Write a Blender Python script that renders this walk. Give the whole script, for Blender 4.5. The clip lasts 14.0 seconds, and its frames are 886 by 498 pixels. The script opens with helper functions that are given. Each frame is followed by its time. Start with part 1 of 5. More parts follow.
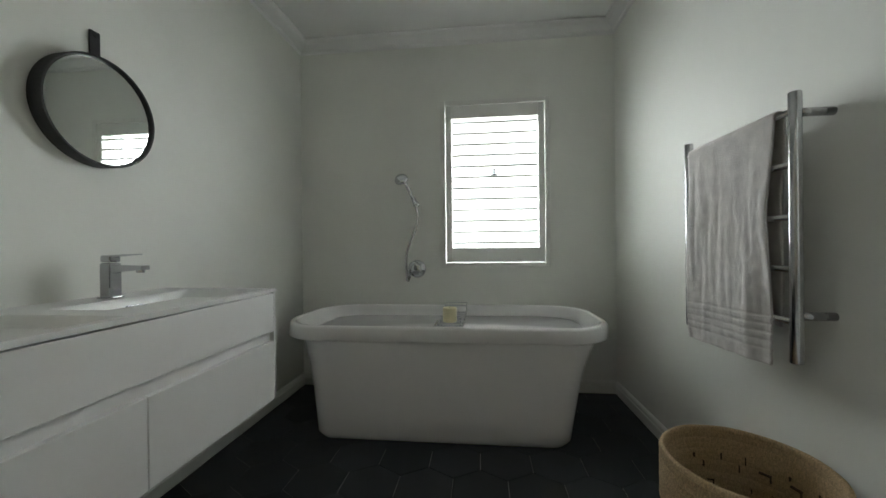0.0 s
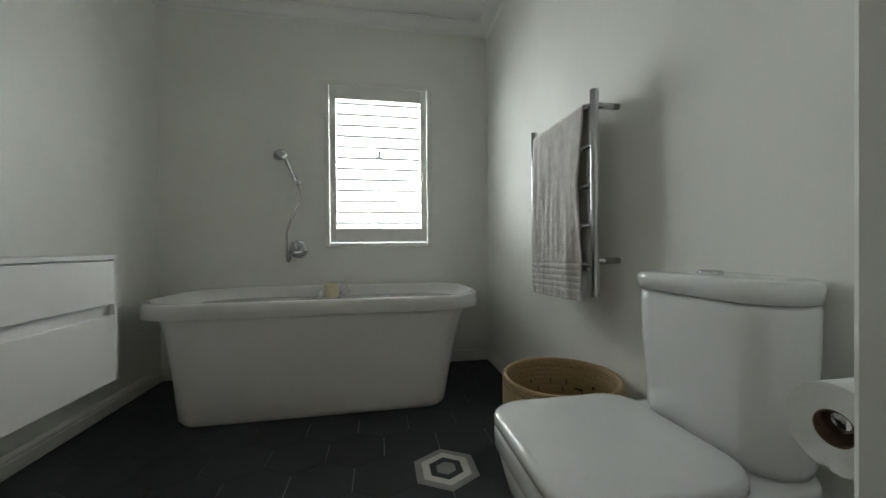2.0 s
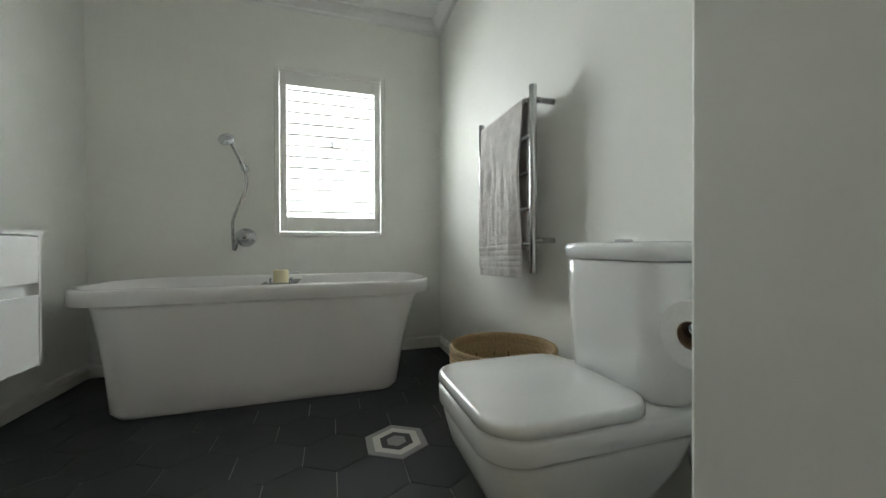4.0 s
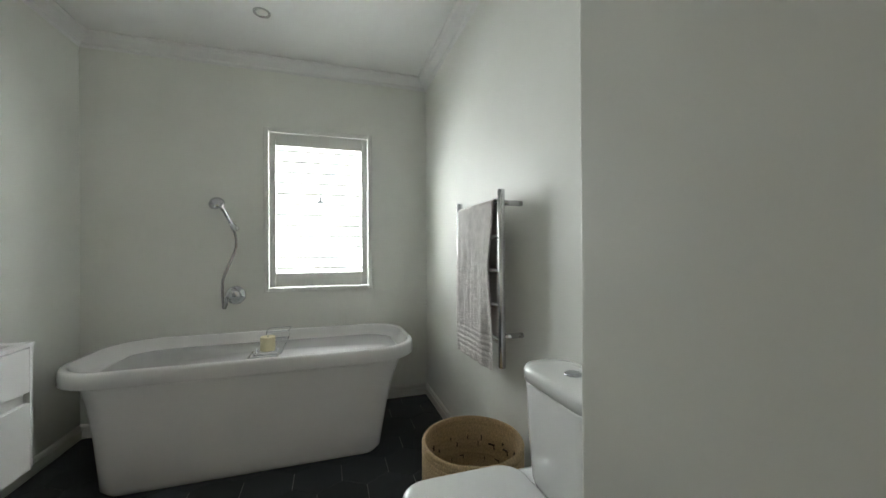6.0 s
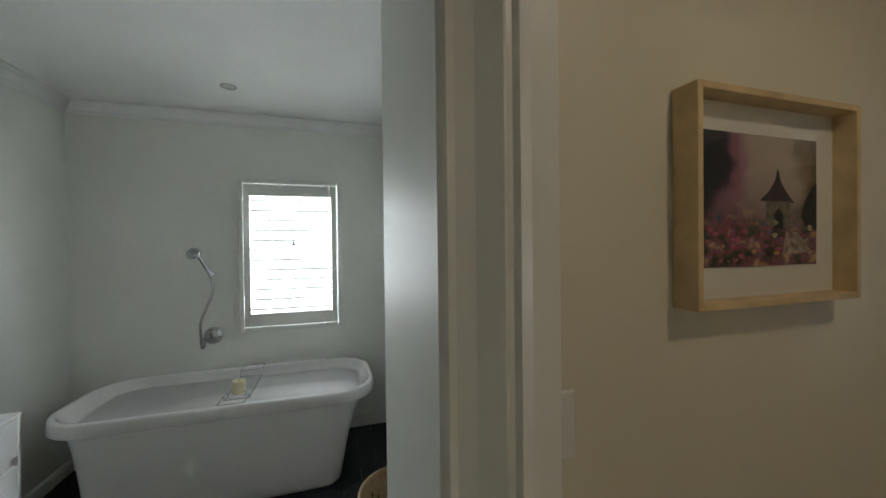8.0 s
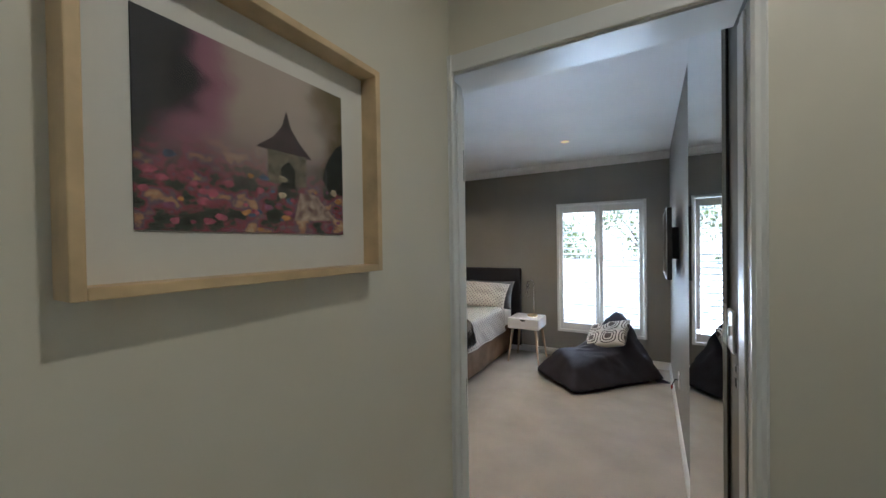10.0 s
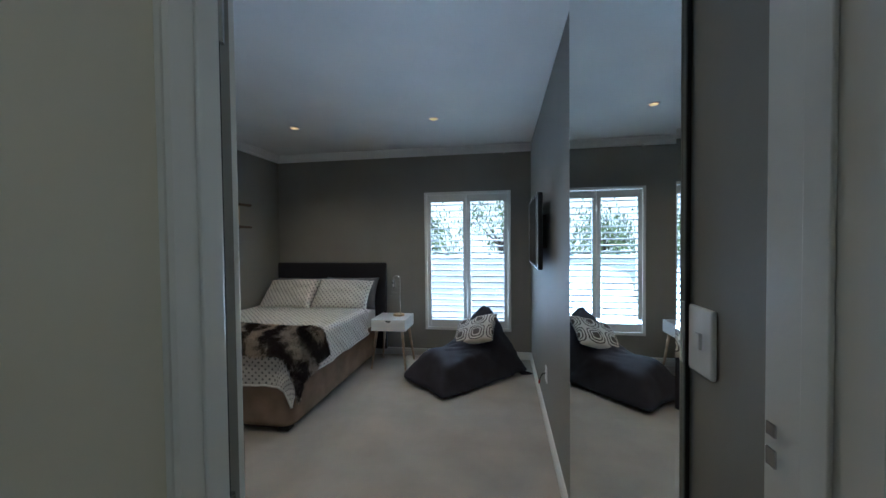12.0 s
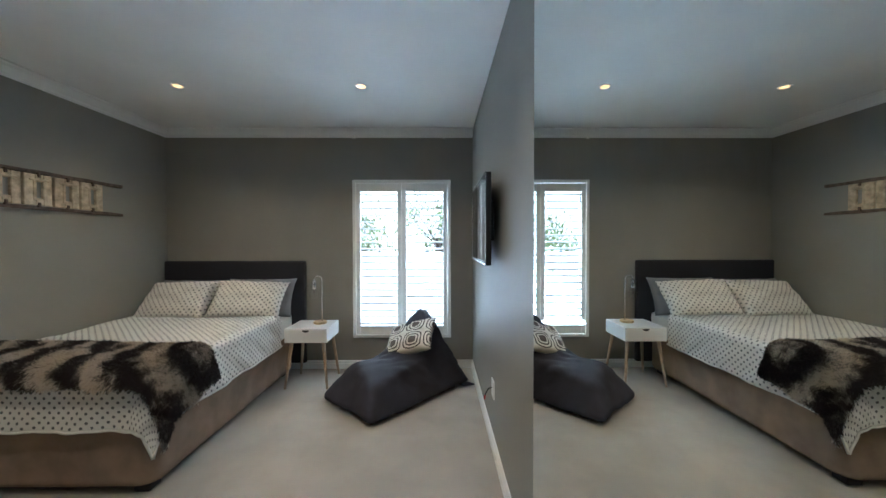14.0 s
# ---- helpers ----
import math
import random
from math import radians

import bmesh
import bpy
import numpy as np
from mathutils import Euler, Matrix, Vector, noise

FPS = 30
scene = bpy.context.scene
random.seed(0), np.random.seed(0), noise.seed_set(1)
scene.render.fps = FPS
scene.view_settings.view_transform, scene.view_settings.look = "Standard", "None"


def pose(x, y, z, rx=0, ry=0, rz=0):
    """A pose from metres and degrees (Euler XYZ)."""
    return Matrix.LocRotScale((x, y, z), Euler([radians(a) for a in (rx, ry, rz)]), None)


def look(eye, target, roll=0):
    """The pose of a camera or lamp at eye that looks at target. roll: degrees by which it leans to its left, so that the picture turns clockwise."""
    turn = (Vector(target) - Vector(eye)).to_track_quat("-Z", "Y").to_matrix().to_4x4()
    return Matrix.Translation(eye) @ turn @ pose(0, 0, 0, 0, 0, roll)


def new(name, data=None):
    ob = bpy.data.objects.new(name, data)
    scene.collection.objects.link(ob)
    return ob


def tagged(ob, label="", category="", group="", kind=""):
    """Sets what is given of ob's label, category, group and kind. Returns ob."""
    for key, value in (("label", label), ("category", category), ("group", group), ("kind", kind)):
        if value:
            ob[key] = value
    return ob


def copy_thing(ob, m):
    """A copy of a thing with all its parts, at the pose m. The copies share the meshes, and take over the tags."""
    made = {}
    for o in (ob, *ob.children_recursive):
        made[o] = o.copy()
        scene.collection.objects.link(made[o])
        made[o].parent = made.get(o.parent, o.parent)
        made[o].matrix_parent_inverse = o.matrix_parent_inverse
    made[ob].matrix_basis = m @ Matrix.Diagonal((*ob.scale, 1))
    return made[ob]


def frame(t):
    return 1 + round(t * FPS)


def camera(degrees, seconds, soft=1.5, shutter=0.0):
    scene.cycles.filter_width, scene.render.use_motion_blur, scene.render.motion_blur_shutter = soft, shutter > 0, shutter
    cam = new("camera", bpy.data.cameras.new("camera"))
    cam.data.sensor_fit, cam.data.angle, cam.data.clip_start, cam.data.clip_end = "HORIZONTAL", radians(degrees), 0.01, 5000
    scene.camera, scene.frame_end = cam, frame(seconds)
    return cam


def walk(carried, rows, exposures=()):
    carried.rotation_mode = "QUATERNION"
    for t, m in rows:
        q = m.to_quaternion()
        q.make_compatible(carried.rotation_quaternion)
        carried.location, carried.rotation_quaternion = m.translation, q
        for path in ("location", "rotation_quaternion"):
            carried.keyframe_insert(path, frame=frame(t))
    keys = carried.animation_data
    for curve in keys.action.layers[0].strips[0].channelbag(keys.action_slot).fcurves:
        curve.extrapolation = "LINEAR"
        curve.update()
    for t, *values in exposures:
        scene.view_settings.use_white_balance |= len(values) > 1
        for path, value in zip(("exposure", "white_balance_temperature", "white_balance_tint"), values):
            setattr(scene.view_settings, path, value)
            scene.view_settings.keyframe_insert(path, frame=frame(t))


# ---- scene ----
cam = camera(102.0, 14.0)
# seconds, x, y, z, yaw, pitch, roll
ROWS = [
    (0, -0.023, -0.075, 1.065, 5.95, -0.12, 0.61),
    (0.5, -0.013, -0.089, 1.048, 2.68, -0.20, 0.52),
    (1, 0.013, -0.115, 1.016, -1.63, -0.26, 0.71),
    (1.5, 0.047, -0.138, 0.970, -6.42, -0.40, 0.57),
    (2, 0.071, -0.171, 0.922, -10.30, -0.43, 0.50),
    (2.5, 0.073, -0.197, 0.867, -13.15, -0.48, 0.43),
    (3, 0.072, -0.222, 0.828, -14.87, -0.51, 0.15),
    (3.2, 0.072, -0.231, 0.810, -15.31, -0.42, 0.16),
    (5.3, 0.108, -0.278, 1.046, -19.68, -0.48, 0.24),
    (5.5, 0.127, -0.290, 1.098, -19.26, -0.30, 0.33),
    (6, 0.160, -0.357, 1.236, -17.49, 0.13, 0.37),
    (6.5, 0.198, -0.420, 1.368, -15.94, 0.17, 0.31),
    (7, 0.258, -0.483, 1.464, -15.23, 0.28, 0.47),
    (7.5, 0.338, -0.573, 1.529, -15.15, 0.43, 0.52),
    (8, 0.419, -0.655, 1.614, -17.09, -0.60, 0.67),
    (8.3, 0.488, -0.680, 1.626, -20.85, -0.48, 0.70),
    (8.5, 0.543, -0.700, 1.630, -23.75, -0.63, 0.69),
    (8.7, 0.602, -0.719, 1.609, -27.49, -0.56, 0.75),
    (9, 0.665, -0.703, 1.599, -35.10, -0.44, 0.88),
    (9.2, 0.701, -0.695, 1.591, -41.21, -0.52, 0.91),
    (11.3, 1.291, -0.601, 1.479, -74.00, -0.99, 0.61),
    (11.5, 1.338, -0.586, 1.476, -75.22, -1.16, 0.58),
    (12, 1.506, -0.529, 1.467, -80.54, -1.36, 0.59),
    (12.5, 1.631, -0.499, 1.442, -86.51, -1.45, 0.46),
    (13, 1.818, -0.543, 1.422, -88.82, -1.33, 0.27),
    (13.5, 1.913, -0.536, 1.393, -89.79, -1.06, 0.25),
    (14, 2.017, -0.505, 1.388, -90.51, -1.06, 0.12),
]
walk(cam, [(t, pose(x, y, z, 90 + pitch, roll, yaw)) for t, x, y, z, yaw, pitch, roll in ROWS], [(0, -0.08, 6400, 10), (1.5, -0.05, 6400, 10), (2.5, 0.15, 6400, 10), (3, 0.5, 6400, 10), (5.5, 0.5, 6400, 11), (6.5, 0.4, 6400, 11), (7, 0.2, 6400, 11), (8, 0.15, 6100, 10), (8.5, 0.25, 5400, 9), (9.2, 1.1, 5050, 8), (11.3, -0.1, 4600, 4), (12, -0.05, 4450, 2), (12.5, 0.2, 4450, 2), (13, 0.4, 4550, 2), (13.5, 0.65, 4700, 2), (14, 0.8, 4750, 2)])

# ---- world, sun, large lights, exposure ----
world = bpy.data.worlds.new("sky")
scene.world = world
world.use_nodes = True
wn = world.node_tree.nodes
sky = wn.new("ShaderNodeTexSky")
sky.sky_type, sky.sun_disc = "NISHITA", False
sky.sun_elevation, sky.sun_rotation = radians(58), radians(200)
wn["Background"].inputs["Strength"].default_value = 0.1
world.node_tree.links.new(sky.outputs["Color"], wn["Background"].inputs["Color"])


def lamp(name, kind, m, power, color=(1, 1, 1), **more):
    data = bpy.data.lights.new(name, kind)
    data.energy, data.color = power, color
    ob = new(name, data)
    ob.matrix_world = m
    if kind == "AREA":
        data.shape, data.size, data.size_y = "RECTANGLE", more["size"][0], more["size"][1]
        data.spread = radians(more.get("spread", 180))
    if kind == "SPOT":
        data.spot_size, data.spot_blend, data.shadow_soft_size = radians(more["cone"]), 0.8, 0.03
    if kind == "SUN":
        data.angle = radians(0.5)
    return ob


lamp("sun", "SUN", look((0, 0, 30), (0 + 12, 0 + 3, 30 - 21)), 5.0, (1, 0.95, 0.88))
# daylight standing in the window openings
lamp("bedroom_window_daylight", "AREA", look((6.175, -0.0885, 0.8), (5.175, -0.0885, 1.6)), 26, (0.93, 0.97, 1.0), size=(0.98, 0.8), spread=75)
lamp("bathroom_window_daylight", "AREA", look((0.0875, 2.85, 1.5475), (0.0875, 0, 1.5475)), 42, (0.96, 1.0, 0.98), size=(0.72, 1.16))
# the sky above each window, and thin strips of it in the gaps round the bedroom shutters
lamp("bathroom_sky_above", "AREA", look((0.1, 3.3, 2.85), (0.05, 2.6, 1.4)), 50, (0.96, 1.0, 0.98), size=(1.6, 0.8))
lamp("bedroom_sky_above", "AREA", look((6.75, -0.1, 2.85), (5.9, -0.05, 1.1)), 420, (0.95, 0.98, 1.0), size=(2.2, 1.0))
for c, w, h, p in (((0.412, 1.206), 0.002, 1.6, 0.012), ((-0.589, 1.206), 0.002, 1.6, 0.02), ((-0.0885, 2.036), 0.98, 0.002, 0.02), ((-0.0885, 0.376), 0.98, 0.002, 0.012)):
    lamp("bedroom_window_sky", "AREA", look((5.9515, c[0], c[1]), (0, c[0], c[1])), p, (0.97, 0.98, 1.0), size=(w, h))

# ---- materials ----


def mat(name, color, rough=0.6, metal=0.0, vary=0.06, scale=8.0, bump=0.1, bump_scale=120.0, spec=0.5, coat=0.0, piece=0.0, color2=None):
    """A surface with two scales of tone, grain in its roughness and fine relief."""
    m = bpy.data.materials.new(name)
    m.use_nodes = True
    nt = m.node_tree
    b = nt.nodes["Principled BSDF"]
    b.inputs["Roughness"].default_value, b.inputs["Metallic"].default_value = rough, metal
    b.inputs["Specular IOR Level"].default_value, b.inputs["Coat Weight"].default_value = spec, coat
    tc = nt.nodes.new("ShaderNodeTexCoord")
    n1, n2 = nt.nodes.new("ShaderNodeTexNoise"), nt.nodes.new("ShaderNodeTexNoise")
    for n, s, d in ((n1, scale, 3), (n2, bump_scale, 4)):
        n.inputs["Scale"].default_value, n.inputs["Detail"].default_value = s, d
        nt.links.new(tc.outputs["Object"], n.inputs["Vector"])
    ramp = nt.nodes.new("ShaderNodeValToRGB")
    c2 = color2 or [c * (1 - 2 * vary) for c in color]
    ramp.color_ramp.elements[0].position, ramp.color_ramp.elements[1].position = 0.3, 0.7
    ramp.color_ramp.elements[0].color = (*c2, 1)
    ramp.color_ramp.elements[1].color = (*[min(1, c * (1 + vary)) for c in color], 1)
    nt.links.new(n1.outputs["Fac"], ramp.inputs["Fac"])
    last = ramp.outputs["Color"]
    if piece:
        oi, mr = nt.nodes.new("ShaderNodeObjectInfo"), nt.nodes.new("ShaderNodeMapRange")
        mr.inputs["To Min"].default_value, mr.inputs["To Max"].default_value = 1 - piece, 1 + piece
        mul = nt.nodes.new("ShaderNodeMix")
        mul.data_type, mul.blend_type = "RGBA", "MULTIPLY"
        mul.inputs["Factor"].default_value = 1
        nt.links.new(oi.outputs["Random"], mr.inputs["Value"])
        nt.links.new(last, mul.inputs["A"])
        nt.links.new(mr.outputs["Result"], mul.inputs["B"])
        last = mul.outputs["Result"]
    nt.links.new(last, b.inputs["Base Color"])
    rr = nt.nodes.new("ShaderNodeMapRange")
    rr.inputs["To Min"].default_value, rr.inputs["To Max"].default_value = max(0.0, rough * (1 - min(0.15, 2.5 * vary))), min(1, rough * (1 + min(0.15, 2.5 * vary)))
    nt.links.new(n1.outputs["Fac"], rr.inputs["Value"])
    nt.links.new(rr.outputs["Result"], b.inputs["Roughness"])
    if bump:
        bp = nt.nodes.new("ShaderNodeBump")
        bp.inputs["Strength"].default_value, bp.inputs["Distance"].default_value = bump, 0.004
        nt.links.new(n2.outputs["Fac"], bp.inputs["Height"])
        nt.links.new(bp.outputs["Normal"], b.inputs["Normal"])
    return m


def emitter(name, color, strength):
    m = bpy.data.materials.new(name)
    m.use_nodes = True
    b = m.node_tree.nodes["Principled BSDF"]
    b.inputs["Base Color"].default_value = (*color, 1)
    b.inputs["Emission Color"].default_value = (*color, 1)
    b.inputs["Emission Strength"].default_value = strength
    return m


def glass(name, rough=0.0):
    """A thin clear pane: mostly see-through, with a mirror-like sheen at low angles."""
    m = bpy.data.materials.new(name)
    m.use_nodes = True
    nt = m.node_tree
    out = nt.nodes["Material Output"]
    tr, gl, fr, mx, pw, ad = (nt.nodes.new("ShaderNode" + k) for k in ("BsdfTransparent", "BsdfGlossy", "LayerWeight", "MixShader", "Math", "Math"))
    gl.inputs["Roughness"].default_value = rough
    pw.operation, ad.operation = "POWER", "MULTIPLY_ADD"
    pw.inputs[1].default_value = 5
    ad.inputs[1].default_value, ad.inputs[2].default_value = 0.92, 0.03
    nt.links.new(fr.outputs["Facing"], pw.inputs[0])
    nt.links.new(pw.outputs[0], ad.inputs[0])
    nt.links.new(ad.outputs[0], mx.inputs["Fac"])
    nt.links.new(tr.outputs["BSDF"], mx.inputs[1])
    nt.links.new(gl.outputs["BSDF"], mx.inputs[2])
    nt.links.new(mx.outputs["Shader"], out.inputs["Surface"])
    return m


BATH_WALL = mat("satin_pale_wall_paint", (0.83, 0.84, 0.8), 0.55, vary=0.015, scale=2.5, bump=0.12, bump_scale=35, spec=0.35)
HALL_WALL = mat("cream_wall_paint", (0.73, 0.69, 0.57), 0.45, vary=0.02, scale=2.5, bump=0.12, bump_scale=40)
BED_WALL = mat("taupe_wall_paint", (0.27, 0.265, 0.238), 0.6, vary=0.03, scale=2.5, bump=0.14, bump_scale=35)
CEIL = mat("white_ceiling_paint", (0.86, 0.865, 0.865), 0.8, vary=0.02, scale=2, bump=0.05)
TRIM = mat("white_gloss_paint", (0.8, 0.8, 0.77), 0.35, vary=0.02, bump=0.04)
TILE = mat("charcoal_tile", (0.028, 0.032, 0.037), 0.62, vary=0.12, scale=7, bump=0.12, bump_scale=160, piece=0.16)
GROUT = mat("grey_grout", (0.34, 0.34, 0.32), 0.9, vary=0.3, scale=2.2, bump=0.1, color2=(0.1, 0.1, 0.1))
TILE_WHITE = mat("white_tile_glaze", (0.62, 0.62, 0.58), 0.5, vary=0.04)
TILE_GREY = mat("grey_tile_glaze", (0.28, 0.28, 0.28), 0.5, vary=0.06)
CARPET = mat("beige_loop_carpet", (0.44, 0.405, 0.355), 0.97, vary=0.06, scale=3, bump=0.7, bump_scale=420, spec=0.1)
ACRYLIC = mat("white_acrylic", (0.84, 0.83, 0.835), 0.16, vary=0.01, scale=1.5, bump=0.0, coat=0.3)
CERAMIC = mat("white_glazed_ceramic", (0.84, 0.85, 0.85), 0.09, vary=0.01, scale=2, bump=0.0, coat=0.4)
SOLID = mat("white_solid_surface", (0.84, 0.84, 0.84), 0.3, vary=0.01, scale=2, bump=0.0)
LACQUER = mat("white_lacquer", (0.84, 0.84, 0.84), 0.36, vary=0.006, scale=2, bump=0.0)
HOSE = mat("dark_steel_hose", (0.42, 0.42, 0.43), 0.25, 1.0, vary=0.1, scale=400, bump=0.3, bump_scale=500)
CHROME = mat("polished_chrome", (0.56, 0.57, 0.6), 0.07, 1.0, vary=0.01, bump=0.0)
STEEL = mat("brushed_steel", (0.55, 0.55, 0.56), 0.2, 1.0, vary=0.03, scale=30, bump=0.03)
MIRROR = mat("mirror_silver", (0.84, 0.87, 0.86), 0.004, 1.0, vary=0.0, bump=0.0)
BLACK = mat("black_leather", (0.018, 0.018, 0.02), 0.5, vary=0.1, bump=0.2)
BLACK_METAL = mat("black_edge", (0.012, 0.012, 0.013), 0.4, vary=0.1, bump=0.0)
BASKET = mat("woven_palm", (0.56, 0.41, 0.235), 0.85, vary=0.2, scale=60, bump=0.7, bump_scale=260, piece=0.1)
BASKET_DARK = mat("dark_palm_stitch", (0.07, 0.045, 0.025), 0.9, vary=0.2, bump=0.2)
TOWEL = mat("grey_terry", (0.72, 0.69, 0.675), 0.98, vary=0.06, scale=25, bump=1.0, bump_scale=330, spec=0.1)
PAPER = mat("tissue_paper", (0.78, 0.78, 0.76), 0.95, vary=0.02, bump=0.2)
CARD = mat("brown_card", (0.2, 0.13, 0.08), 0.9, vary=0.1)
CANDLE = mat("ivory_wax", (0.78, 0.7, 0.48), 0.5, vary=0.03)
RUBBER = mat("dark_rubber", (0.03, 0.03, 0.03), 0.7)
PINE = mat("pale_pine", (0.68, 0.51, 0.28), 0.55, vary=0.12, scale=14, bump=0.1)
OAK_LEG = mat("pale_beech", (0.46, 0.34, 0.23), 0.55, vary=0.12, scale=20, bump=0.1)
MAT_BOARD = mat("white_mount_board", (0.78, 0.76, 0.7), 0.85, vary=0.01)
SWITCH = mat("white_switch_plastic", (0.75, 0.75, 0.73), 0.3, vary=0.01, bump=0.0)
GLASS = glass("clear_glass")
HEAD = mat("dark_upholstery", (0.016, 0.017, 0.026), 0.6, vary=0.1, scale=20, bump=0.3, bump_scale=300)
SUEDE = mat("taupe_suede", (0.27, 0.2, 0.145), 0.95, vary=0.12, scale=6, bump=0.4, bump_scale=300, spec=0.15)
SLATE = mat("slate_cotton", (0.2, 0.2, 0.21), 0.95, vary=0.06, scale=10, bump=0.3)
SHEET = mat("white_cotton", (0.72, 0.71, 0.68), 0.95, vary=0.03, scale=5, bump=0.3)
BAG = mat("charcoal_canvas", (0.03, 0.028, 0.041), 0.82, vary=0.2, scale=5, bump=0.5, bump_scale=260)
SCREEN = mat("tv_screen", (0.008, 0.008, 0.009), 0.03, vary=0.0, bump=0.0, spec=0.5)
RAIL_WOOD = mat("dark_weathered_wood", (0.13, 0.095, 0.075), 0.8, vary=0.25, scale=30, bump=0.4)
CARVED = mat("whitewashed_carved_wood", (0.52, 0.43, 0.31), 0.85, vary=0.2, scale=22, bump=0.6, bump_scale=90)
FRAME_BLUE = mat("painted_sash", (0.78, 0.84, 0.86), 0.5, vary=0.03)
RED = mat("red_plastic", (0.4, 0.03, 0.03), 0.4)
LEAF = mat("leaf_green", (0.3, 0.36, 0.14), 0.6, vary=0.35, scale=3, bump=0.0)
BARK = mat("bark", (0.1, 0.075, 0.05), 0.9, vary=0.3)
GROUND = mat("pale_paving", (0.55, 0.53, 0.49), 0.9, vary=0.1, scale=2)
OUTER = mat("white_render", (0.7, 0.7, 0.68), 0.9, vary=0.04, scale=3)
LAMP_ON = emitter("lit_lamp", (1.0, 0.55, 0.2), 1.6)


def stripes_fur(name):
    m = mat(name, (0.3, 0.25, 0.19), 0.9, vary=0.1, scale=40, bump=0.6, bump_scale=200, spec=0.2)
    nt = m.node_tree
    b = nt.nodes["Principled BSDF"]
    tc, mp, wv, rp = (nt.nodes.new("ShaderNode" + k) for k in ("TexCoord", "Mapping", "TexWave", "ValToRGB"))
    mp.inputs["Rotation"].default_value = (radians(38), 0, radians(-14))
    wv.bands_direction = "Y"
    for k, v in (("Scale", 1.55), ("Distortion", 5.0), ("Detail", 3.0), ("Detail Scale", 2.2), ("Phase Offset", 1.2)):
        wv.inputs[k].default_value = v
    rp.color_ramp.elements[0].position, rp.color_ramp.elements[0].color = 0.3, (0.03, 0.025, 0.026, 1)
    rp.color_ramp.elements[1].position, rp.color_ramp.elements[1].color = 0.86, (0.58, 0.5, 0.4, 1)
    e = rp.color_ramp.elements.new(0.62)
    e.color = (0.19, 0.16, 0.14, 1)
    nt.links.new(tc.outputs["Object"], mp.inputs["Vector"])
    nt.links.new(mp.outputs["Vector"], wv.inputs["Vector"])
    # frosted tips: locks of paler and darker hair break the stripes up
    nz, ad = nt.nodes.new("ShaderNodeTexNoise"), nt.nodes.new("ShaderNodeMath")
    nz.inputs["Scale"].default_value, nz.inputs["Detail"].default_value, nz.inputs["Roughness"].default_value = 16, 5, 0.7
    ad.operation = "MULTIPLY_ADD"
    ad.inputs[1].default_value = 2.2
    of = nt.nodes.new("ShaderNodeMath")
    of.operation = "SUBTRACT"
    of.inputs[1].default_value = 1.33
    nt.links.new(tc.outputs["Object"], nz.inputs["Vector"])
    nt.links.new(nz.outputs["Fac"], ad.inputs[0])
    nt.links.new(wv.outputs["Fac"], ad.inputs[2])
    gi, ml = nt.nodes.new("ShaderNodeNewGeometry"), nt.nodes.new("ShaderNodeMath")
    ml.operation = "MULTIPLY_ADD"
    ml.inputs[1].default_value = 0.5
    nt.links.new(gi.outputs["Random Per Island"], ml.inputs[0])
    nt.links.new(ad.outputs[0], ml.inputs[2])
    nt.links.new(ml.outputs[0], of.inputs[0])
    nt.links.new(of.outputs[0], rp.inputs["Fac"])
    nt.links.new(rp.outputs["Color"], b.inputs["Base Color"])
    return m


def dotted(name):
    """White cotton printed with small grey dots in staggered rows, laid out on the cloth itself."""
    m = mat(name, (0.68, 0.665, 0.635), 0.95, vary=0.03, scale=5, bump=0.35, bump_scale=60)
    nt = m.node_tree
    b = nt.nodes["Principled BSDF"]
    base = b.inputs["Base Color"].links[0].from_socket
    uv = nt.nodes.new("ShaderNodeUVMap")
    dots = []
    for off in ((0, 0, 0), (0.5, 0.5, 0)):
        sc = nt.nodes.new("ShaderNodeVectorMath")
        sc.operation = "SCALE"
        sc.inputs["Scale"].default_value = 1 / 0.052
        nt.links.new(uv.outputs["UV"], sc.inputs[0])
        src = sc.outputs["Vector"]
        for op, v in (("ADD", off), ("FRACTION", None), ("SUBTRACT", (0.5, 0.5, 0))):
            nd = nt.nodes.new("ShaderNodeVectorMath")
            nd.operation = op
            nt.links.new(src, nd.inputs[0])
            if v is not None:
                nd.inputs[1].default_value = v
            src = nd.outputs["Vector"]
        ln = nt.nodes.new("ShaderNodeVectorMath")
        ln.operation = "LENGTH"
        nt.links.new(src, ln.inputs[0])
        lt = nt.nodes.new("ShaderNodeMath")
        lt.operation = "LESS_THAN"
        lt.inputs[1].default_value = 0.155
        nt.links.new(ln.outputs["Value"], lt.inputs[0])
        dots.append(lt)
    mx = nt.nodes.new("ShaderNodeMath")
    mx.operation = "MAXIMUM"
    nt.links.new(dots[0].outputs[0], mx.inputs[0])
    nt.links.new(dots[1].outputs[0], mx.inputs[1])
    mix = nt.nodes.new("ShaderNodeMix")
    mix.data_type = "RGBA"
    nt.links.new(mx.outputs[0], mix.inputs["Factor"])
    nt.links.new(base, mix.inputs["A"])
    mix.inputs["B"].default_value = (0.13, 0.13, 0.14, 1)
    nt.links.new(mix.outputs["Result"], b.inputs["Base Color"])
    return m


FUR = stripes_fur("striped_faux_fur")
DOTS = dotted("dotted_cotton")

# ---- building helpers ----


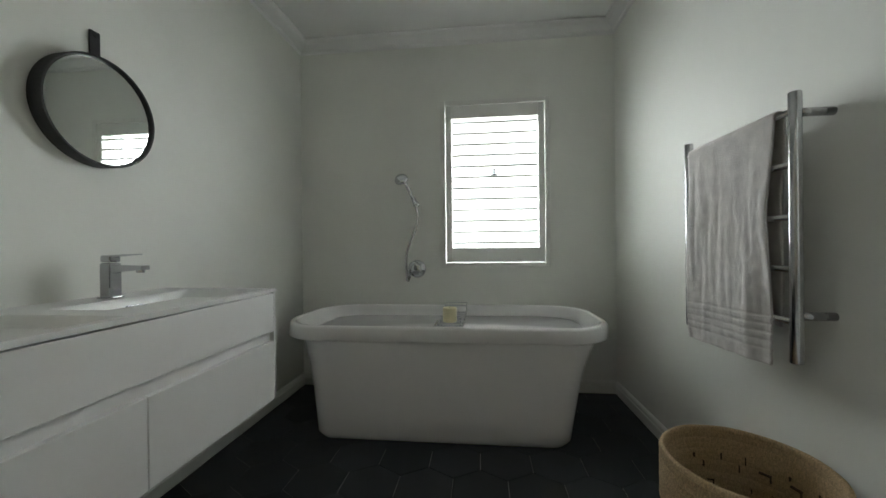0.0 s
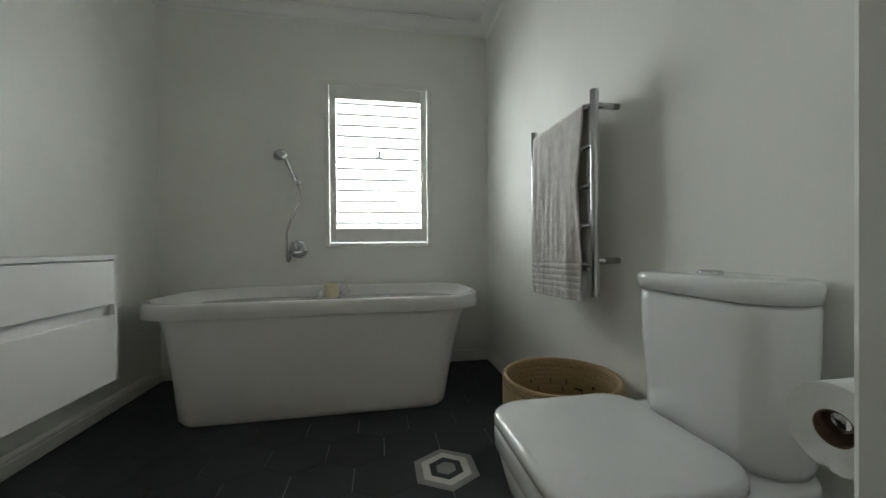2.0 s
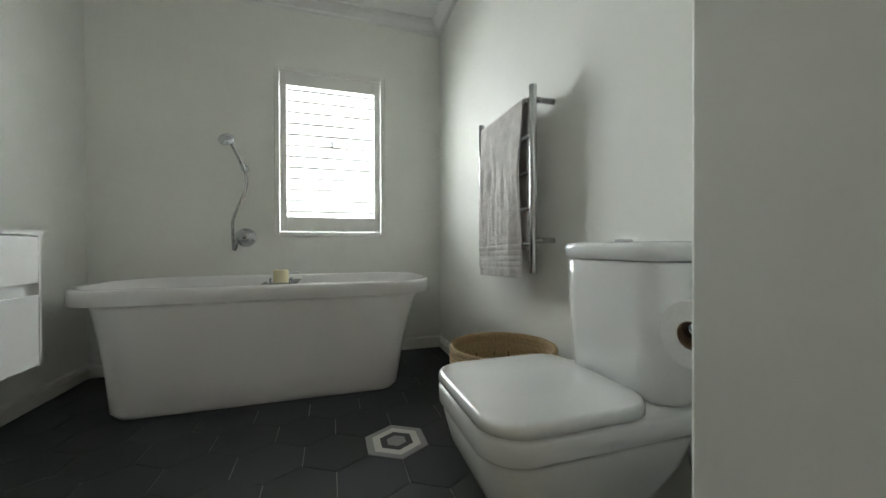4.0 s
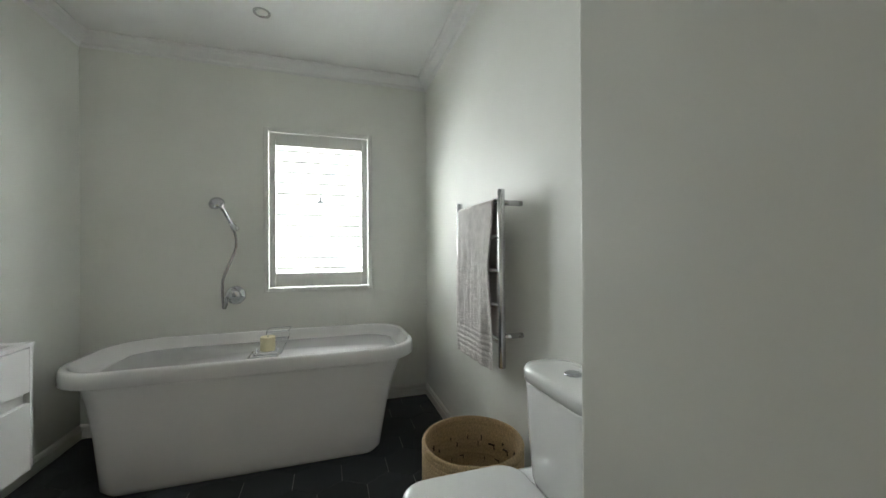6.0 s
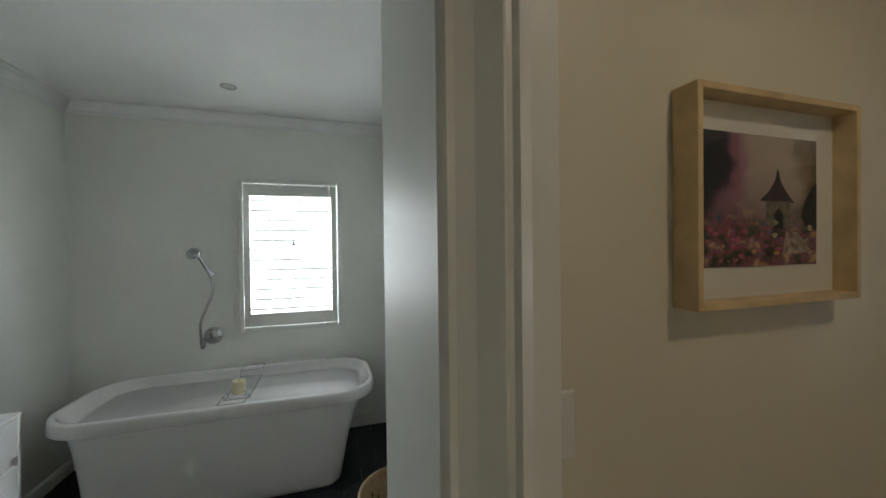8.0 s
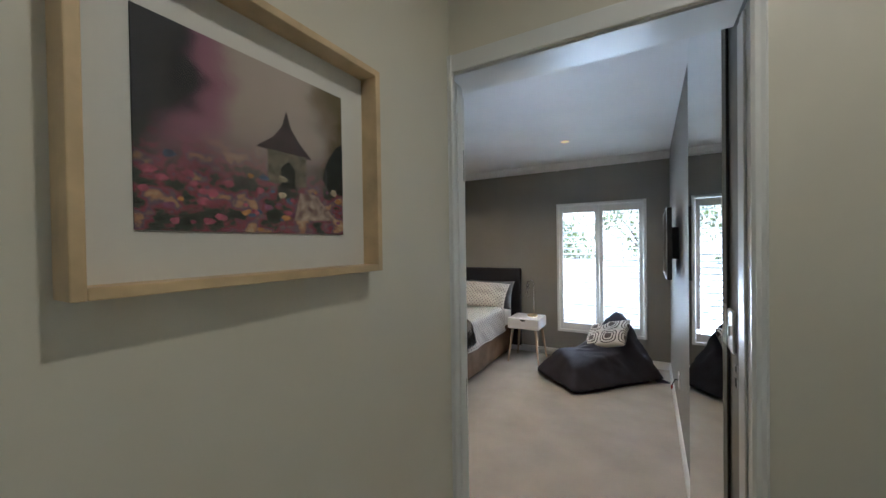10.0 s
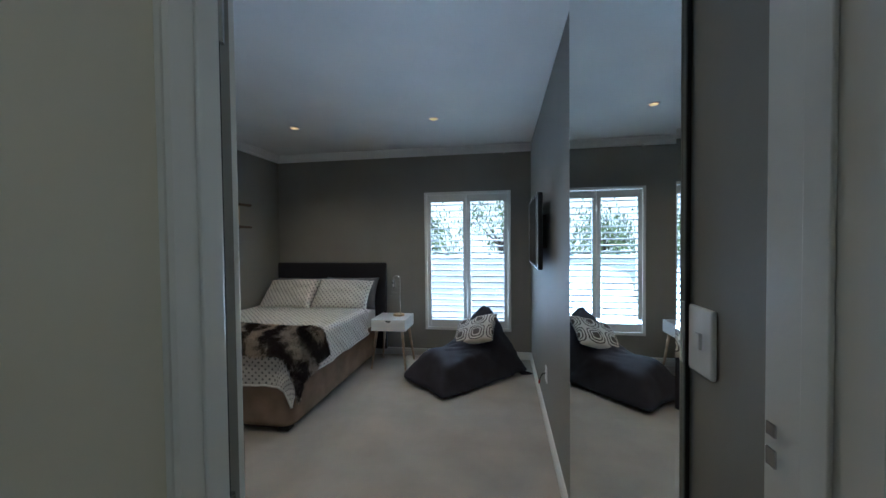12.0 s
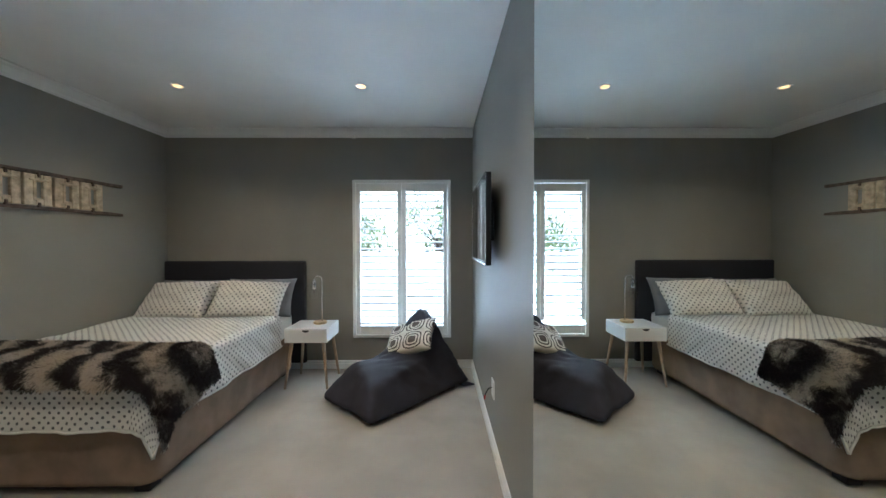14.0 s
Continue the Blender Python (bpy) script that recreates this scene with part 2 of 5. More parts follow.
def part(name, bm, material, parent=None, label="", smooth=False, m=None):
    """One bmesh as one mesh object, under a thing or a part where a parent is given."""
    me = bpy.data.meshes.new(name)
    bmesh.ops.recalc_face_normals(bm, faces=bm.faces)
    bm.to_mesh(me)
    bm.free()
    for mt in material if isinstance(material, list) else [material]:
        me.materials.append(mt)
    if smooth:
        me.polygons.foreach_set("use_smooth", [True] * len(me.polygons))
    ob = new(name, me)
    if parent:
        ob.parent = parent
    if m:
        ob.matrix_basis = m
    if label:
        ob["label"] = label
    return ob


def share(name, me, parent, m):
    """Another object on a mesh that is already there."""
    ob = new(name, me)
    ob.parent = parent
    ob.matrix_basis = m
    return ob


def thing(name, m, label, category, group="", kind=""):
    ob = new(name)
    ob.matrix_basis = m
    ob.empty_display_size = 0.1
    return tagged(ob, label, category, group, kind)


def box(bm, x0, x1, y0, y1, z0, z1, bevel=0.0, seg=2):
    g = bmesh.ops.create_cube(bm, size=1, matrix=Matrix.Translation(((x0 + x1) / 2, (y0 + y1) / 2, (z0 + z1) / 2)) @ Matrix.Diagonal((abs(x1 - x0), abs(y1 - y0), abs(z1 - z0), 1)))
    if bevel:
        es = list({e for v in g["verts"] for e in v.link_edges})
        bmesh.ops.bevel(bm, geom=es, offset=bevel, segments=seg, profile=0.5, affect="EDGES")
    return bm


def cube(x0, x1, y0, y1, z0, z1, bevel=0.0, seg=2):
    return box(bmesh.new(), x0, x1, y0, y1, z0, z1, bevel, seg)


def loft(bm, rings, cap0=True, cap1=True, closed=True):
    """Skins rings of equally many points."""
    vs = [[bm.verts.new(p) for p in r] for r in rings]
    n = len(rings[0])
    for a, b in zip(vs, vs[1:]):
        for i in range(n if closed else n - 1):
            j = (i + 1) % n
            bm.faces.new((a[i], a[j], b[j], b[i]))
    if cap0:
        bm.faces.new(vs[0])
    if cap1:
        bm.faces.new(vs[-1])
    return bm


def rrect(x0, x1, y0, y1, r, z, seg=8):
    """A rounded rectangle at height z."""
    pts = []
    r = min(r, (x1 - x0) / 2 - 1e-4, (y1 - y0) / 2 - 1e-4)
    for cx, cy, a0 in ((x1 - r, y1 - r, 0), (x0 + r, y1 - r, 90), (x0 + r, y0 + r, 180), (x1 - r, y0 + r, 270)):
        for i in range(seg + 1):
            a = radians(a0 + 90 * i / seg)
            pts.append((cx + r * math.cos(a), cy + r * math.sin(a), z))
    return pts


def circle(cx, cy, z, r, n=32):
    return [(cx + r * math.cos(2 * math.pi * i / n), cy + r * math.sin(2 * math.pi * i / n), z) for i in range(n)]


def tube(bm, pts, r, n=10, caps=True, taper=None):
    """A round bar along points."""
    pts = [Vector(p) for p in pts]
    rings = []
    up = Vector((0.3, 0.2, 0.93))
    for i, p in enumerate(pts):
        d = (pts[min(i + 1, len(pts) - 1)] - pts[max(i - 1, 0)]).normalized()
        a = d.cross(up)
        if a.length < 0.1:
            a = d.cross(Vector((1, 0, 0)))
        a.normalize()
        b = d.cross(a)
        q = r if taper is None else r + (taper - r) * i / (len(pts) - 1)
        rings.append([p + q * (math.cos(2 * math.pi * k / n) * a + math.sin(2 * math.pi * k / n) * b) for k in range(n)])
    return loft(bm, rings, caps, caps)


def arc(c, r, a0, a1, n, u, v):
    """Points on an arc about c in the plane of u and v."""
    c, u, v = Vector(c), Vector(u), Vector(v)
    return [c + r * (math.cos(radians(a0 + (a1 - a0) * i / n)) * u + math.sin(radians(a0 + (a1 - a0) * i / n)) * v) for i in range(n + 1)]


def sheet(nu, nv, f, uv=None):
    """A grid of points f(u, v), u and v from 0 to 1, with a UV map in metres where uv is given."""
    bm = bmesh.new()
    vs = [[bm.verts.new(f(i / nu, j / nv)) for j in range(nv + 1)] for i in range(nu + 1)]
    lay = bm.loops.layers.uv.new("UVMap")
    for i in range(nu):
        for j in range(nv):
            fc = bm.faces.new((vs[i][j], vs[i + 1][j], vs[i + 1][j + 1], vs[i][j + 1]))
            if uv:
                for lp, (a, b) in zip(fc.loops, ((i, j), (i + 1, j), (i + 1, j + 1), (i, j + 1))):
                    lp[lay].uv = uv(a / nu, b / nv)
    return bm


def wall(name, x0, x1, y0, y1, z0, z1, material, holes=(), axis="x", label="", category="wall"):
    """A wall with openings through it; holes: (a0, a1, z0, z1) along the wall's axis."""
    bm = bmesh.new()
    a0, a1 = (x0, x1) if axis == "x" else (y0, y1)
    cuts = sorted({a0, a1, *[h[0] for h in holes], *[h[1] for h in holes]})
    for p, q in zip(cuts, cuts[1:]):
        spans = [(z0, z1)]
        for h in holes:
            if h[0] <= p and q <= h[1]:
                spans = [s for s in ((z0, h[2]), (h[3], z1)) if s[1] - s[0] > 1e-4]
        for s0, s1 in spans:
            if axis == "x":
                box(bm, p, q, y0, y1, s0, s1)
            else:
                box(bm, x0, x1, p, q, s0, s1)
    bmesh.ops.remove_doubles(bm, verts=bm.verts, dist=1e-5)
    return tagged(part(name, bm, material), label, category, kind="structure")


def strip(name, a, b, side, profile, material, label="", category="trim"):
    """A moulding from a to b along a wall; side: unit vector out of the wall; profile: (out, up) pairs."""
    a, b, side = Vector(a), Vector(b), Vector(side)
    rings = [[p + side * o + Vector((0, 0, u)) for o, u in profile] for p in (a, b)]
    return tagged(part(name, loft(bmesh.new(), rings), material), label, category, kind="structure")


SKIRT = [(0, 0), (0.016, 0), (0.016, 0.055), (0.011, 0.06), (0.011, 0.066), (0.015, 0.07), (0.012, 0.08), (0.005, 0.088), (0, 0.09)]
COVE = [(0, 0), (0.085, 0), (0.085, -0.012), (0.07, -0.018), (0.06, -0.034), (0.036, -0.05), (0.02, -0.06), (0.016, -0.075), (0.006, -0.08), (0, -0.085)]

# ---- the large structure ----
ZB, ZH, ZR = 2.688, 2.66, 2.617          # ceilings of bathroom, passage and bedroom
XL, XR, YB = -1.428, 0.956, 2.645        # bathroom walls
XN, YN, YD = 0.521, 0.088, -0.322        # nib beside the bathroom doorway
YP = -0.139                              # passage wall with the picture
XD0, XD1 = 1.88, 2.0                     # wall with the bedroom door
XE, YL, YM = 5.968, 2.475, -0.866        # bedroom: window wall, wall beside the bed, wall with the television
JL, JR = -0.161, -0.842                  # bedroom doorway, between its linings
YS = -1.45                               # far side of the passage

wall("wall_bathroom_window", XL - 0.2, XR + 0.2, YB, YB + 0.22, -0.02, 2.9, BATH_WALL, [(-0.315, 0.492, 0.92, 2.175)], "x", "pale satin painted wall with a shuttered window")
wall("wall_bathroom_basin", XL - 0.2, XL, YS - 0.15, YB, -0.02, 2.9, BATH_WALL, (), "y", "pale satin painted wall behind the basin")
wall("wall_bathroom_towel", XR, XR + 0.15, YN, YB, -0.02, 2.9, BATH_WALL, (), "y", "pale satin painted wall with a towel rail")
wall("wall_doorway", 0.601, XD0, YP, YN, -0.02, 2.9, HALL_WALL, (), "x", "cream painted wall with a framed picture")
wall("wall_doorway_west", XL, -0.33, YP, YN, -0.02, 2.9, HALL_WALL, (), "x", "cream painted wall beside the bathroom doorway")
tagged(part("wall_nib", cube(XN, 0.6, YD, YN + 0.012, -0.02, 2.12, 0.006), BATH_WALL), "satin painted reveal of the bathroom doorway", "wall", kind="structure")
tagged(part("wall_nib_face", cube(0.6, XR, YN + 0.0005, YN + 0.012, -0.02, ZB), BATH_WALL), "pale painted wall face beside the toilet", "wall", kind="structure")
tagged(part("lintel", cube(-0.33, XN, YP + 0.003, YN - 0.003, 2.12, 2.9), HALL_WALL), "painted wall above the bathroom doorway", "wall", kind="structure")
wall("wall_passage_south", XL, XD0, YS - 0.15, YS, -0.02, 2.9, HALL_WALL, (), "x", "cream painted passage wall")
wall("wall_bedroom_door", XD0, XD1, YS - 0.15, YL + 0.15, -0.02, 2.9, BED_WALL, [(JR - 0.025, JL + 0.041, -0.02, 2.075)], "y", "taupe painted wall with the bedroom doorway")
tagged(part("wall_passage_end", cube(XD0 - 0.006, XD0 - 0.001, YS, JR - 0.03, -0.02, ZH), HALL_WALL), "cream painted wall face beside the bedroom door", "wall", kind="structure")
tagged(part("wall_passage_over_door", cube(XD0 - 0.006, XD0 - 0.001, JR - 0.03, YP, 2.08, ZH), HALL_WALL), "cream painted wall face above the bedroom door", "wall", kind="structure")
wall("wall_bedroom_window", XE, XE + 0.22, YM - 0.15, YL + 0.15, -0.02, 2.9, BED_WALL, [(-0.625, 0.448, 0.34, 2.072)], "y", "taupe painted wall with a shuttered window")
wall("wall_bedroom_bed", XD1, XE, YL, YL + 0.15, -0.02, 2.9, BED_WALL, (), "x", "taupe painted wall beside the bed")
wall("wall_bedroom_television", XD1, XE, YM - 0.15, YM, -0.02, 2.9, BED_WALL, (), "x", "taupe painted wall with television and mirror")

tagged(part("ceiling", cube(XL, XR + 0.1, YP, YB + 0.1, ZB, ZB + 0.1), CEIL), "white plastered bathroom ceiling", "ceiling", kind="structure")
tagged(part("ceiling_passage", cube(XL, XD0, YS, YP - 0.002, ZH, ZH + 0.1), CEIL), "white plastered passage ceiling", "ceiling", kind="structure")
tagged(part("ceiling_bedroom", cube(XD1, XE, YM, YL, ZR, ZR + 0.1), CEIL), "white plastered bedroom ceiling", "ceiling", kind="structure")
floor_bath = tagged(part("floor_bathroom", cube(XL, XR, YD - 0.02, YB, -0.05, -0.004), GROUT), "dark hexagonal tiled bathroom floor", "floor", kind="structure")
tagged(part("floor_passage", cube(XL, XD1 - 0.05, YS, YD - 0.021, -0.05, 0.0), CARPET), "beige carpeted passage floor", "floor", kind="structure")
tagged(part("floor_bedroom", cube(XD1 - 0.049, XE, YM, YL, -0.05, 0.0), CARPET), "beige loop carpet across the bedroom", "floor", kind="structure")

for a, b, s in (((XL, YB, 0), (XR, YB, 0), (0, -1, 0)), ((XL, YN, 0), (XL, YB - 0.016, 0), (1, 0, 0)), ((XR, YN + 0.012, 0), (XR, YB - 0.016, 0), (-1, 0, 0)), ((XN + 0.1, YN + 0.012, 0), (XR - 0.016, YN + 0.012, 0), (0, 1, 0))):
    strip("baseboard", a, b, s, SKIRT, TRIM, "white moulded bathroom skirting board", "baseboard")
for a, b, s in (((XE, YL, 0), (XE, YM, 0), (-1, 0, 0)), ((XD1, YL, 0), (XE - 0.016, YL, 0), (0, -1, 0)), ((3.35, YM, 0), (XE - 0.016, YM, 0), (0, 1, 0))):
    strip("baseboard", a, b, s, SKIRT, TRIM, "white moulded bedroom skirting board", "baseboard")
for z, runs in ((ZB, (((XL, YB), (XR, YB), (0, -1, 0)), ((XL, YN), (XL, YB), (1, 0, 0)), ((XR, YN), (XR, YB), (-1, 0, 0)))), (ZR, (((XE, YL), (XE, YM), (-1, 0, 0)), ((XD1, YL), (XE, YL), (0, -1, 0))))):
    for a, b, s in runs:
        strip("cornice", (*a, z), (*b, z), s, COVE, CEIL, "white plaster cornice along the ceiling", "cornice")


def door_frame(name, label):
    """The moulded surround that stands out round the bathroom doorway."""
    t = thing(name, pose(0, 0, 0), label, "door frame", kind="structure")
    for sx, x0 in ((1, XN), (-1, -0.33)):
        prof = [(0.127, -0.135), (0.127, -0.33), (0.119, -0.341), (0.085, -0.345), (0.069, -0.352), (0.064, -0.346), (0.058, -0.346), (0.053, -0.35), (0.03, -0.334), (0.012, -0.327), (0.004, -0.326), (0.0, -0.3225), (-0.004, -0.318), (-0.0045, -0.14)]
        if sx > 0:
            prof[-1] = (-0.0045, -0.29)
            prof = prof[:-1] + [(0.006, -0.318), (0.006, -0.135)]
        part("jamb", loft(bmesh.new(), [[(x0 + sx * o, y, z) for o, y in prof] for z in (0, 2.17)]), TRIM, t)
    part("header", cube(-0.33, XN, -0.345, -0.135, 2.06, 2.17, 0.006), TRIM, t)
    return t


door_frame("door_1", "white painted moulded frame round the bathroom doorway")

d2 = thing("door_2", pose(0, 0, 0), "white painted bedroom door frame with its door folded back", "door", kind="structure")
for y0, s in ((JL, 1), (JR, -1)):
    xb = 1.955 if s > 0 else XD1 + 0.006
    part("lining", cube(XD0 - 0.006, xb, y0 + (0.02 if s > 0 else -0.006), y0 + (0.04 if s > 0 else -0.024), 0, 2.052, 0.002), TRIM, d2)
    part("stop", cube(XD0 + 0.03, XD1 - 0.055, y0 + (0.013 if s > 0 else 0), y0 + (0.0195 if s > 0 else -0.0055), 0, 2.04, 0.002), TRIM, d2)
    for xa, xs, wd in ((XD0 - 0.006, -1, 0.022 if s > 0 else 0.03), (XD1, 1, 0.055)):
        if xs > 0:
            continue
        prof = [(0.0, 0.0), (0.012, 0.0), (0.016, 0.012), (0.013, 0.03), (0.015, 0.045), (0.008, 0.055), (0.0, 0.058)]
        part("architrave", loft(bmesh.new(), [[(xa + xs * o, y0 + s * (0.004 + u * wd / 0.058), z) for o, u in prof] for z in (0, 2.06 + 0.05)]), TRIM, d2)
part("lining", cube(XD0 - 0.006, XD1 + 0.006, JR, JL + 0.04, 2.052, 2.073, 0.002), TRIM, d2)
part("architrave", cube(XD0 - 0.02, XD0 - 0.0065, JR - 0.06, JL + 0.02, 2.057, 2.11, 0.004), TRIM, d2)
for za, zb in ((1.232, 1.248), (1.196, 1.218)):
    part("strike_plate", cube(1.974, 1.99, JR + 0.0005, JR + 0.003, za, zb, 0.001), STEEL, d2, "brushed steel strike plate")
# black strip stands in for the shade in the gap between jamb and leaf
part("shaded_gap", cube(1.956, 1.965, JL + 0.028, JL + 0.04, 0, 2.05), BLACK, d2, "black strip in place of the shaded door gap")
leaf = part("leaf", cube(0, 0.69, -0.04, 0, 0.01, 2.04, 0.003), TRIM, d2, "white painted door leaf", m=pose(1.97, JL + 0.046, 0, 0, 0, 80))
for z in (0.25, 1.05, 1.8):
    h = bmesh.new()
    tube(h, [(1.963, JL + 0.026, z - 0.05), (1.963, JL + 0.026, z + 0.05)], 0.006, 8)
    part("hinge", h, STEEL, d2, "steel butt hinge")


def louvre_mesh(w, d=0.076, t=0.016):
    """An elliptical shutter blade with its two pins."""
    bm = bmesh.new()
    prof = [(-d / 2, -t * 0.36), (-d / 2 + 0.003, -t * 0.45), (0, -t / 2), (d / 2 - 0.003, -t * 0.45), (d / 2, -t * 0.36), (d / 2, t * 0.36), (d / 2 - 0.003, t * 0.45), (0, t / 2), (-d / 2 + 0.003, t * 0.45), (-d / 2, t * 0.36)]
    ring = lambda x: [(x, y, z) for y, z in prof]
    loft(bm, [ring(-w / 2), ring(w / 2)])
    for s in (-1, 1):
        tube(bm, [(s * (w / 2 - 0.001), 0, 0), (s * (w / 2 + 0.006), 0, 0)], 0.004, 6)
    return bm


def shutter_window(name, m, w, h, panels, n, stile, rail_t, rail_b, label, tilt, gap=0.003, frame=0.034, sash_z=0.5):
    """A plantation shutter in its frame, with the glazed sash behind it. Local x along the wall, y outwards, z up, from the lower left corner."""
    t = thing(name, m, label, "window", kind="structure")
    bm = bmesh.new()
    for x0, x1, z0, z1 in ((0, frame, 0, h), (w - frame, w, 0, h), (frame, w - frame, 0, frame), (frame, w - frame, h - frame, h)):
        box(bm, x0, x1, -0.018, 0.03, z0, z1, 0.003)
    part("shutter_frame", bm, TRIM, t)
    pw = (w - 2 * frame - gap * (panels + 1)) / panels
    z0, z1 = frame + gap, h - frame - gap
    blade = None
    for k in range(panels):
        x0 = frame + gap + k * (pw + gap)
        x1 = x0 + pw
        bm = bmesh.new()
        for a, b, c, d in ((x0, x0 + stile, z0, z1), (x1 - stile, x1, z0, z1), (x0 + stile, x1 - stile, z0, z0 + rail_b), (x0 + stile, x1 - stile, z1 - rail_t, z1)):
            box(bm, a, b, -0.012, 0.016, c, d, 0.003)
        pn = part("shutter_panel", bm, TRIM, t)
        lo, hi = z0 + rail_b, z1 - rail_t
        if blade is None:
            blade = part("louvre", louvre_mesh(x1 - x0 - 2 * stile - 0.014), TRIM, pn)
            me = blade.data
            first = blade
        for i in range(n):
            mm = pose((x0 + x1) / 2, 0.002, lo + (hi - lo) * (i + 0.5) / n, tilt, 0, 0)
            if first:
                first.matrix_basis = mm
                first = None
            else:
                share("louvre", me, pn, mm)
        cb = bmesh.new()
        box(cb, x0 + 0.012, x0 + 0.028, -0.02, -0.012, z0 + 0.3 * (z1 - z0), z0 + 0.3 * (z1 - z0) + 0.045, 0.003)
        tube(cb, [(x0 + 0.02, -0.02, z0 + 0.3 * (z1 - z0) + 0.07), (x0 + 0.02, -0.013, z0 + 0.3 * (z1 - z0) + 0.07)], 0.011, 12)
        part("catch", cb, TRIM, pn)
    # sash behind
    bm = bmesh.new()
    for a, b, c, d in ((0, 0.05, 0, h), (w - 0.05, w, 0, h), (0.05, w - 0.05, 0, 0.05), (0.05, w - 0.05, h - 0.05, h), (0.05, w - 0.05, h * sash_z - 0.028, h * sash_z + 0.022)):
        box(bm, a, b, 0.13, 0.17, c, d, 0.004)
    part("sash_frame", bm, FRAME_BLUE, t)
    part("sash_bar", cube(w / 2 - 0.016, w / 2 + 0.016, 0.132, 0.168, 0.05, h - 0.05, 0.004), FRAME_BLUE, t)
    for k in range(panels):
        xc = w * (2 * k + 1) / (2 * panels) if panels > 1 else w / 2
        st = bmesh.new()
        tube(st, [(xc, 0.125, h * sash_z + 0.03), (xc + 0.004, 0.115, h * sash_z + 0.1)], 0.006, 8)
        box(st, xc - 0.028, xc + 0.028, 0.112, 0.13, h * sash_z + 0.018, h * sash_z + 0.03, 0.003)
        part("sash_catch", st, BLACK_METAL, t, "dark metal window catch")
    pane = part("pane", cube(0.045, w - 0.045, 0.148, 0.152, 0.045, h - 0.045), GLASS, t)
    pane.visible_shadow = False
    part("window_sill", cube(-0.05, w + 0.05, 0.17, 0.26, -0.05, 0.0, 0.004), OUTER, t)
    return t


shutter_window("window_1", pose(-0.315, YB - 0.004, 0.92), 0.807, 1.255, 1, 12, 0.047, 0.098, 0.108, "white louvred shutter with open blades over a bath", 4, sash_z=0.55)
shutter_window("window_2", pose(XE - 0.004, 0.448, 0.34, 0, 0, -90), 1.073, 1.732, 2, 20, 0.046, 0.09, 0.09, "tall white two-panel louvred shutter with open blades", 4, sash_z=0.53)

# ---- outside ----
tagged(part("ground", cube(-60, 120, -80, 120, -0.4, -0.3), GROUND), "pale sunlit paving outside", "ground", kind="structure")
tagged(part("garden_wall", cube(13.5, 13.7, -12, 14, -0.3, 0.95, 0.01), OUTER), "low white rendered garden wall", "garden wall", kind="structure")
# the bathroom backdrop is an added glowing sheet in place of bright daylight
tagged(part("backdrop_bathroom", cube(-3, 3.5, 4.6, 4.65, -0.3, 4.5), emitter("glowing_white_sheet", (0.95, 1.0, 0.99), 0.85)), "glowing white sheet added outside the bathroom window", "backdrop", kind="structure")
tagged(part("backdrop", cube(58, 58.5, -60, 60, -0.3, 45), emitter("bright_hazy_sky", (1.0, 0.97, 0.9), 0.7)), "bright hazy sky beyond the garden", "backdrop", kind="structure")


def tree(x, y, h, r, seed):
    rng = random.Random(seed)
    t = thing("tree", pose(x, y, -0.3), "leafy green garden tree beyond a low wall", "tree", "trees in the garden")
    bm = bmesh.new()
    tube(bm, [(0, 0, 0), (0.05, 0.02, h * 0.3), (0.02, 0.1, h * 0.55)], 0.13, 8, taper=0.07)
    tips = []
    for i in range(9):
        a, e = rng.uniform(0, 6.28), rng.uniform(0.1, 1.0)
        tip = (r * math.cos(a) * rng.uniform(0.4, 0.9), r * math.sin(a) * rng.uniform(0.4, 0.9), h * rng.uniform(0.3, 0.95))
        tube(bm, [(0.03, 0.05, h * (0.3 + 0.02 * i)), tuple(c * 0.55 + k for c, k in zip(tip, (0, 0, h * 0.22))), tip], 0.04, 6, taper=0.01)
        tips.append(tip)
    part("trunk", bm, BARK, t)
    vs, fs = [], []
    for i in range(3200):
        c = Vector(rng.choice(tips)) + Vector((rng.gauss(0, 0.42), rng.gauss(0, 0.42), rng.gauss(0, 0.36)))
        q = Euler((rng.uniform(0, 6.3), rng.uniform(0, 6.3), 0)).to_matrix()
        s = rng.uniform(0.05, 0.1)
        k = len(vs)
        vs += [c + q @ Vector(p) * s for p in ((-1, 0, 0), (0, -0.45, 0.1), (1, 0, 0), (0, 0.45, 0.1))]
        fs.append((k, k + 1, k + 2, k + 3))
    me = bpy.data.meshes.new("crown")
    me.from_pydata(vs, [], fs)
    me.materials.append(LEAF)
    ob = new("crown", me)
    ob.parent = t
    return t


tree(15.5, 2.4, 3.2, 1.3, 1)
tree(16.5, -0.5, 3.4, 1.5, 2)
tree(15.2, -3.6, 3.4, 1.5, 3)
tree(18.0, 5.6, 3.6, 1.6, 4)

# ---- bathroom ----


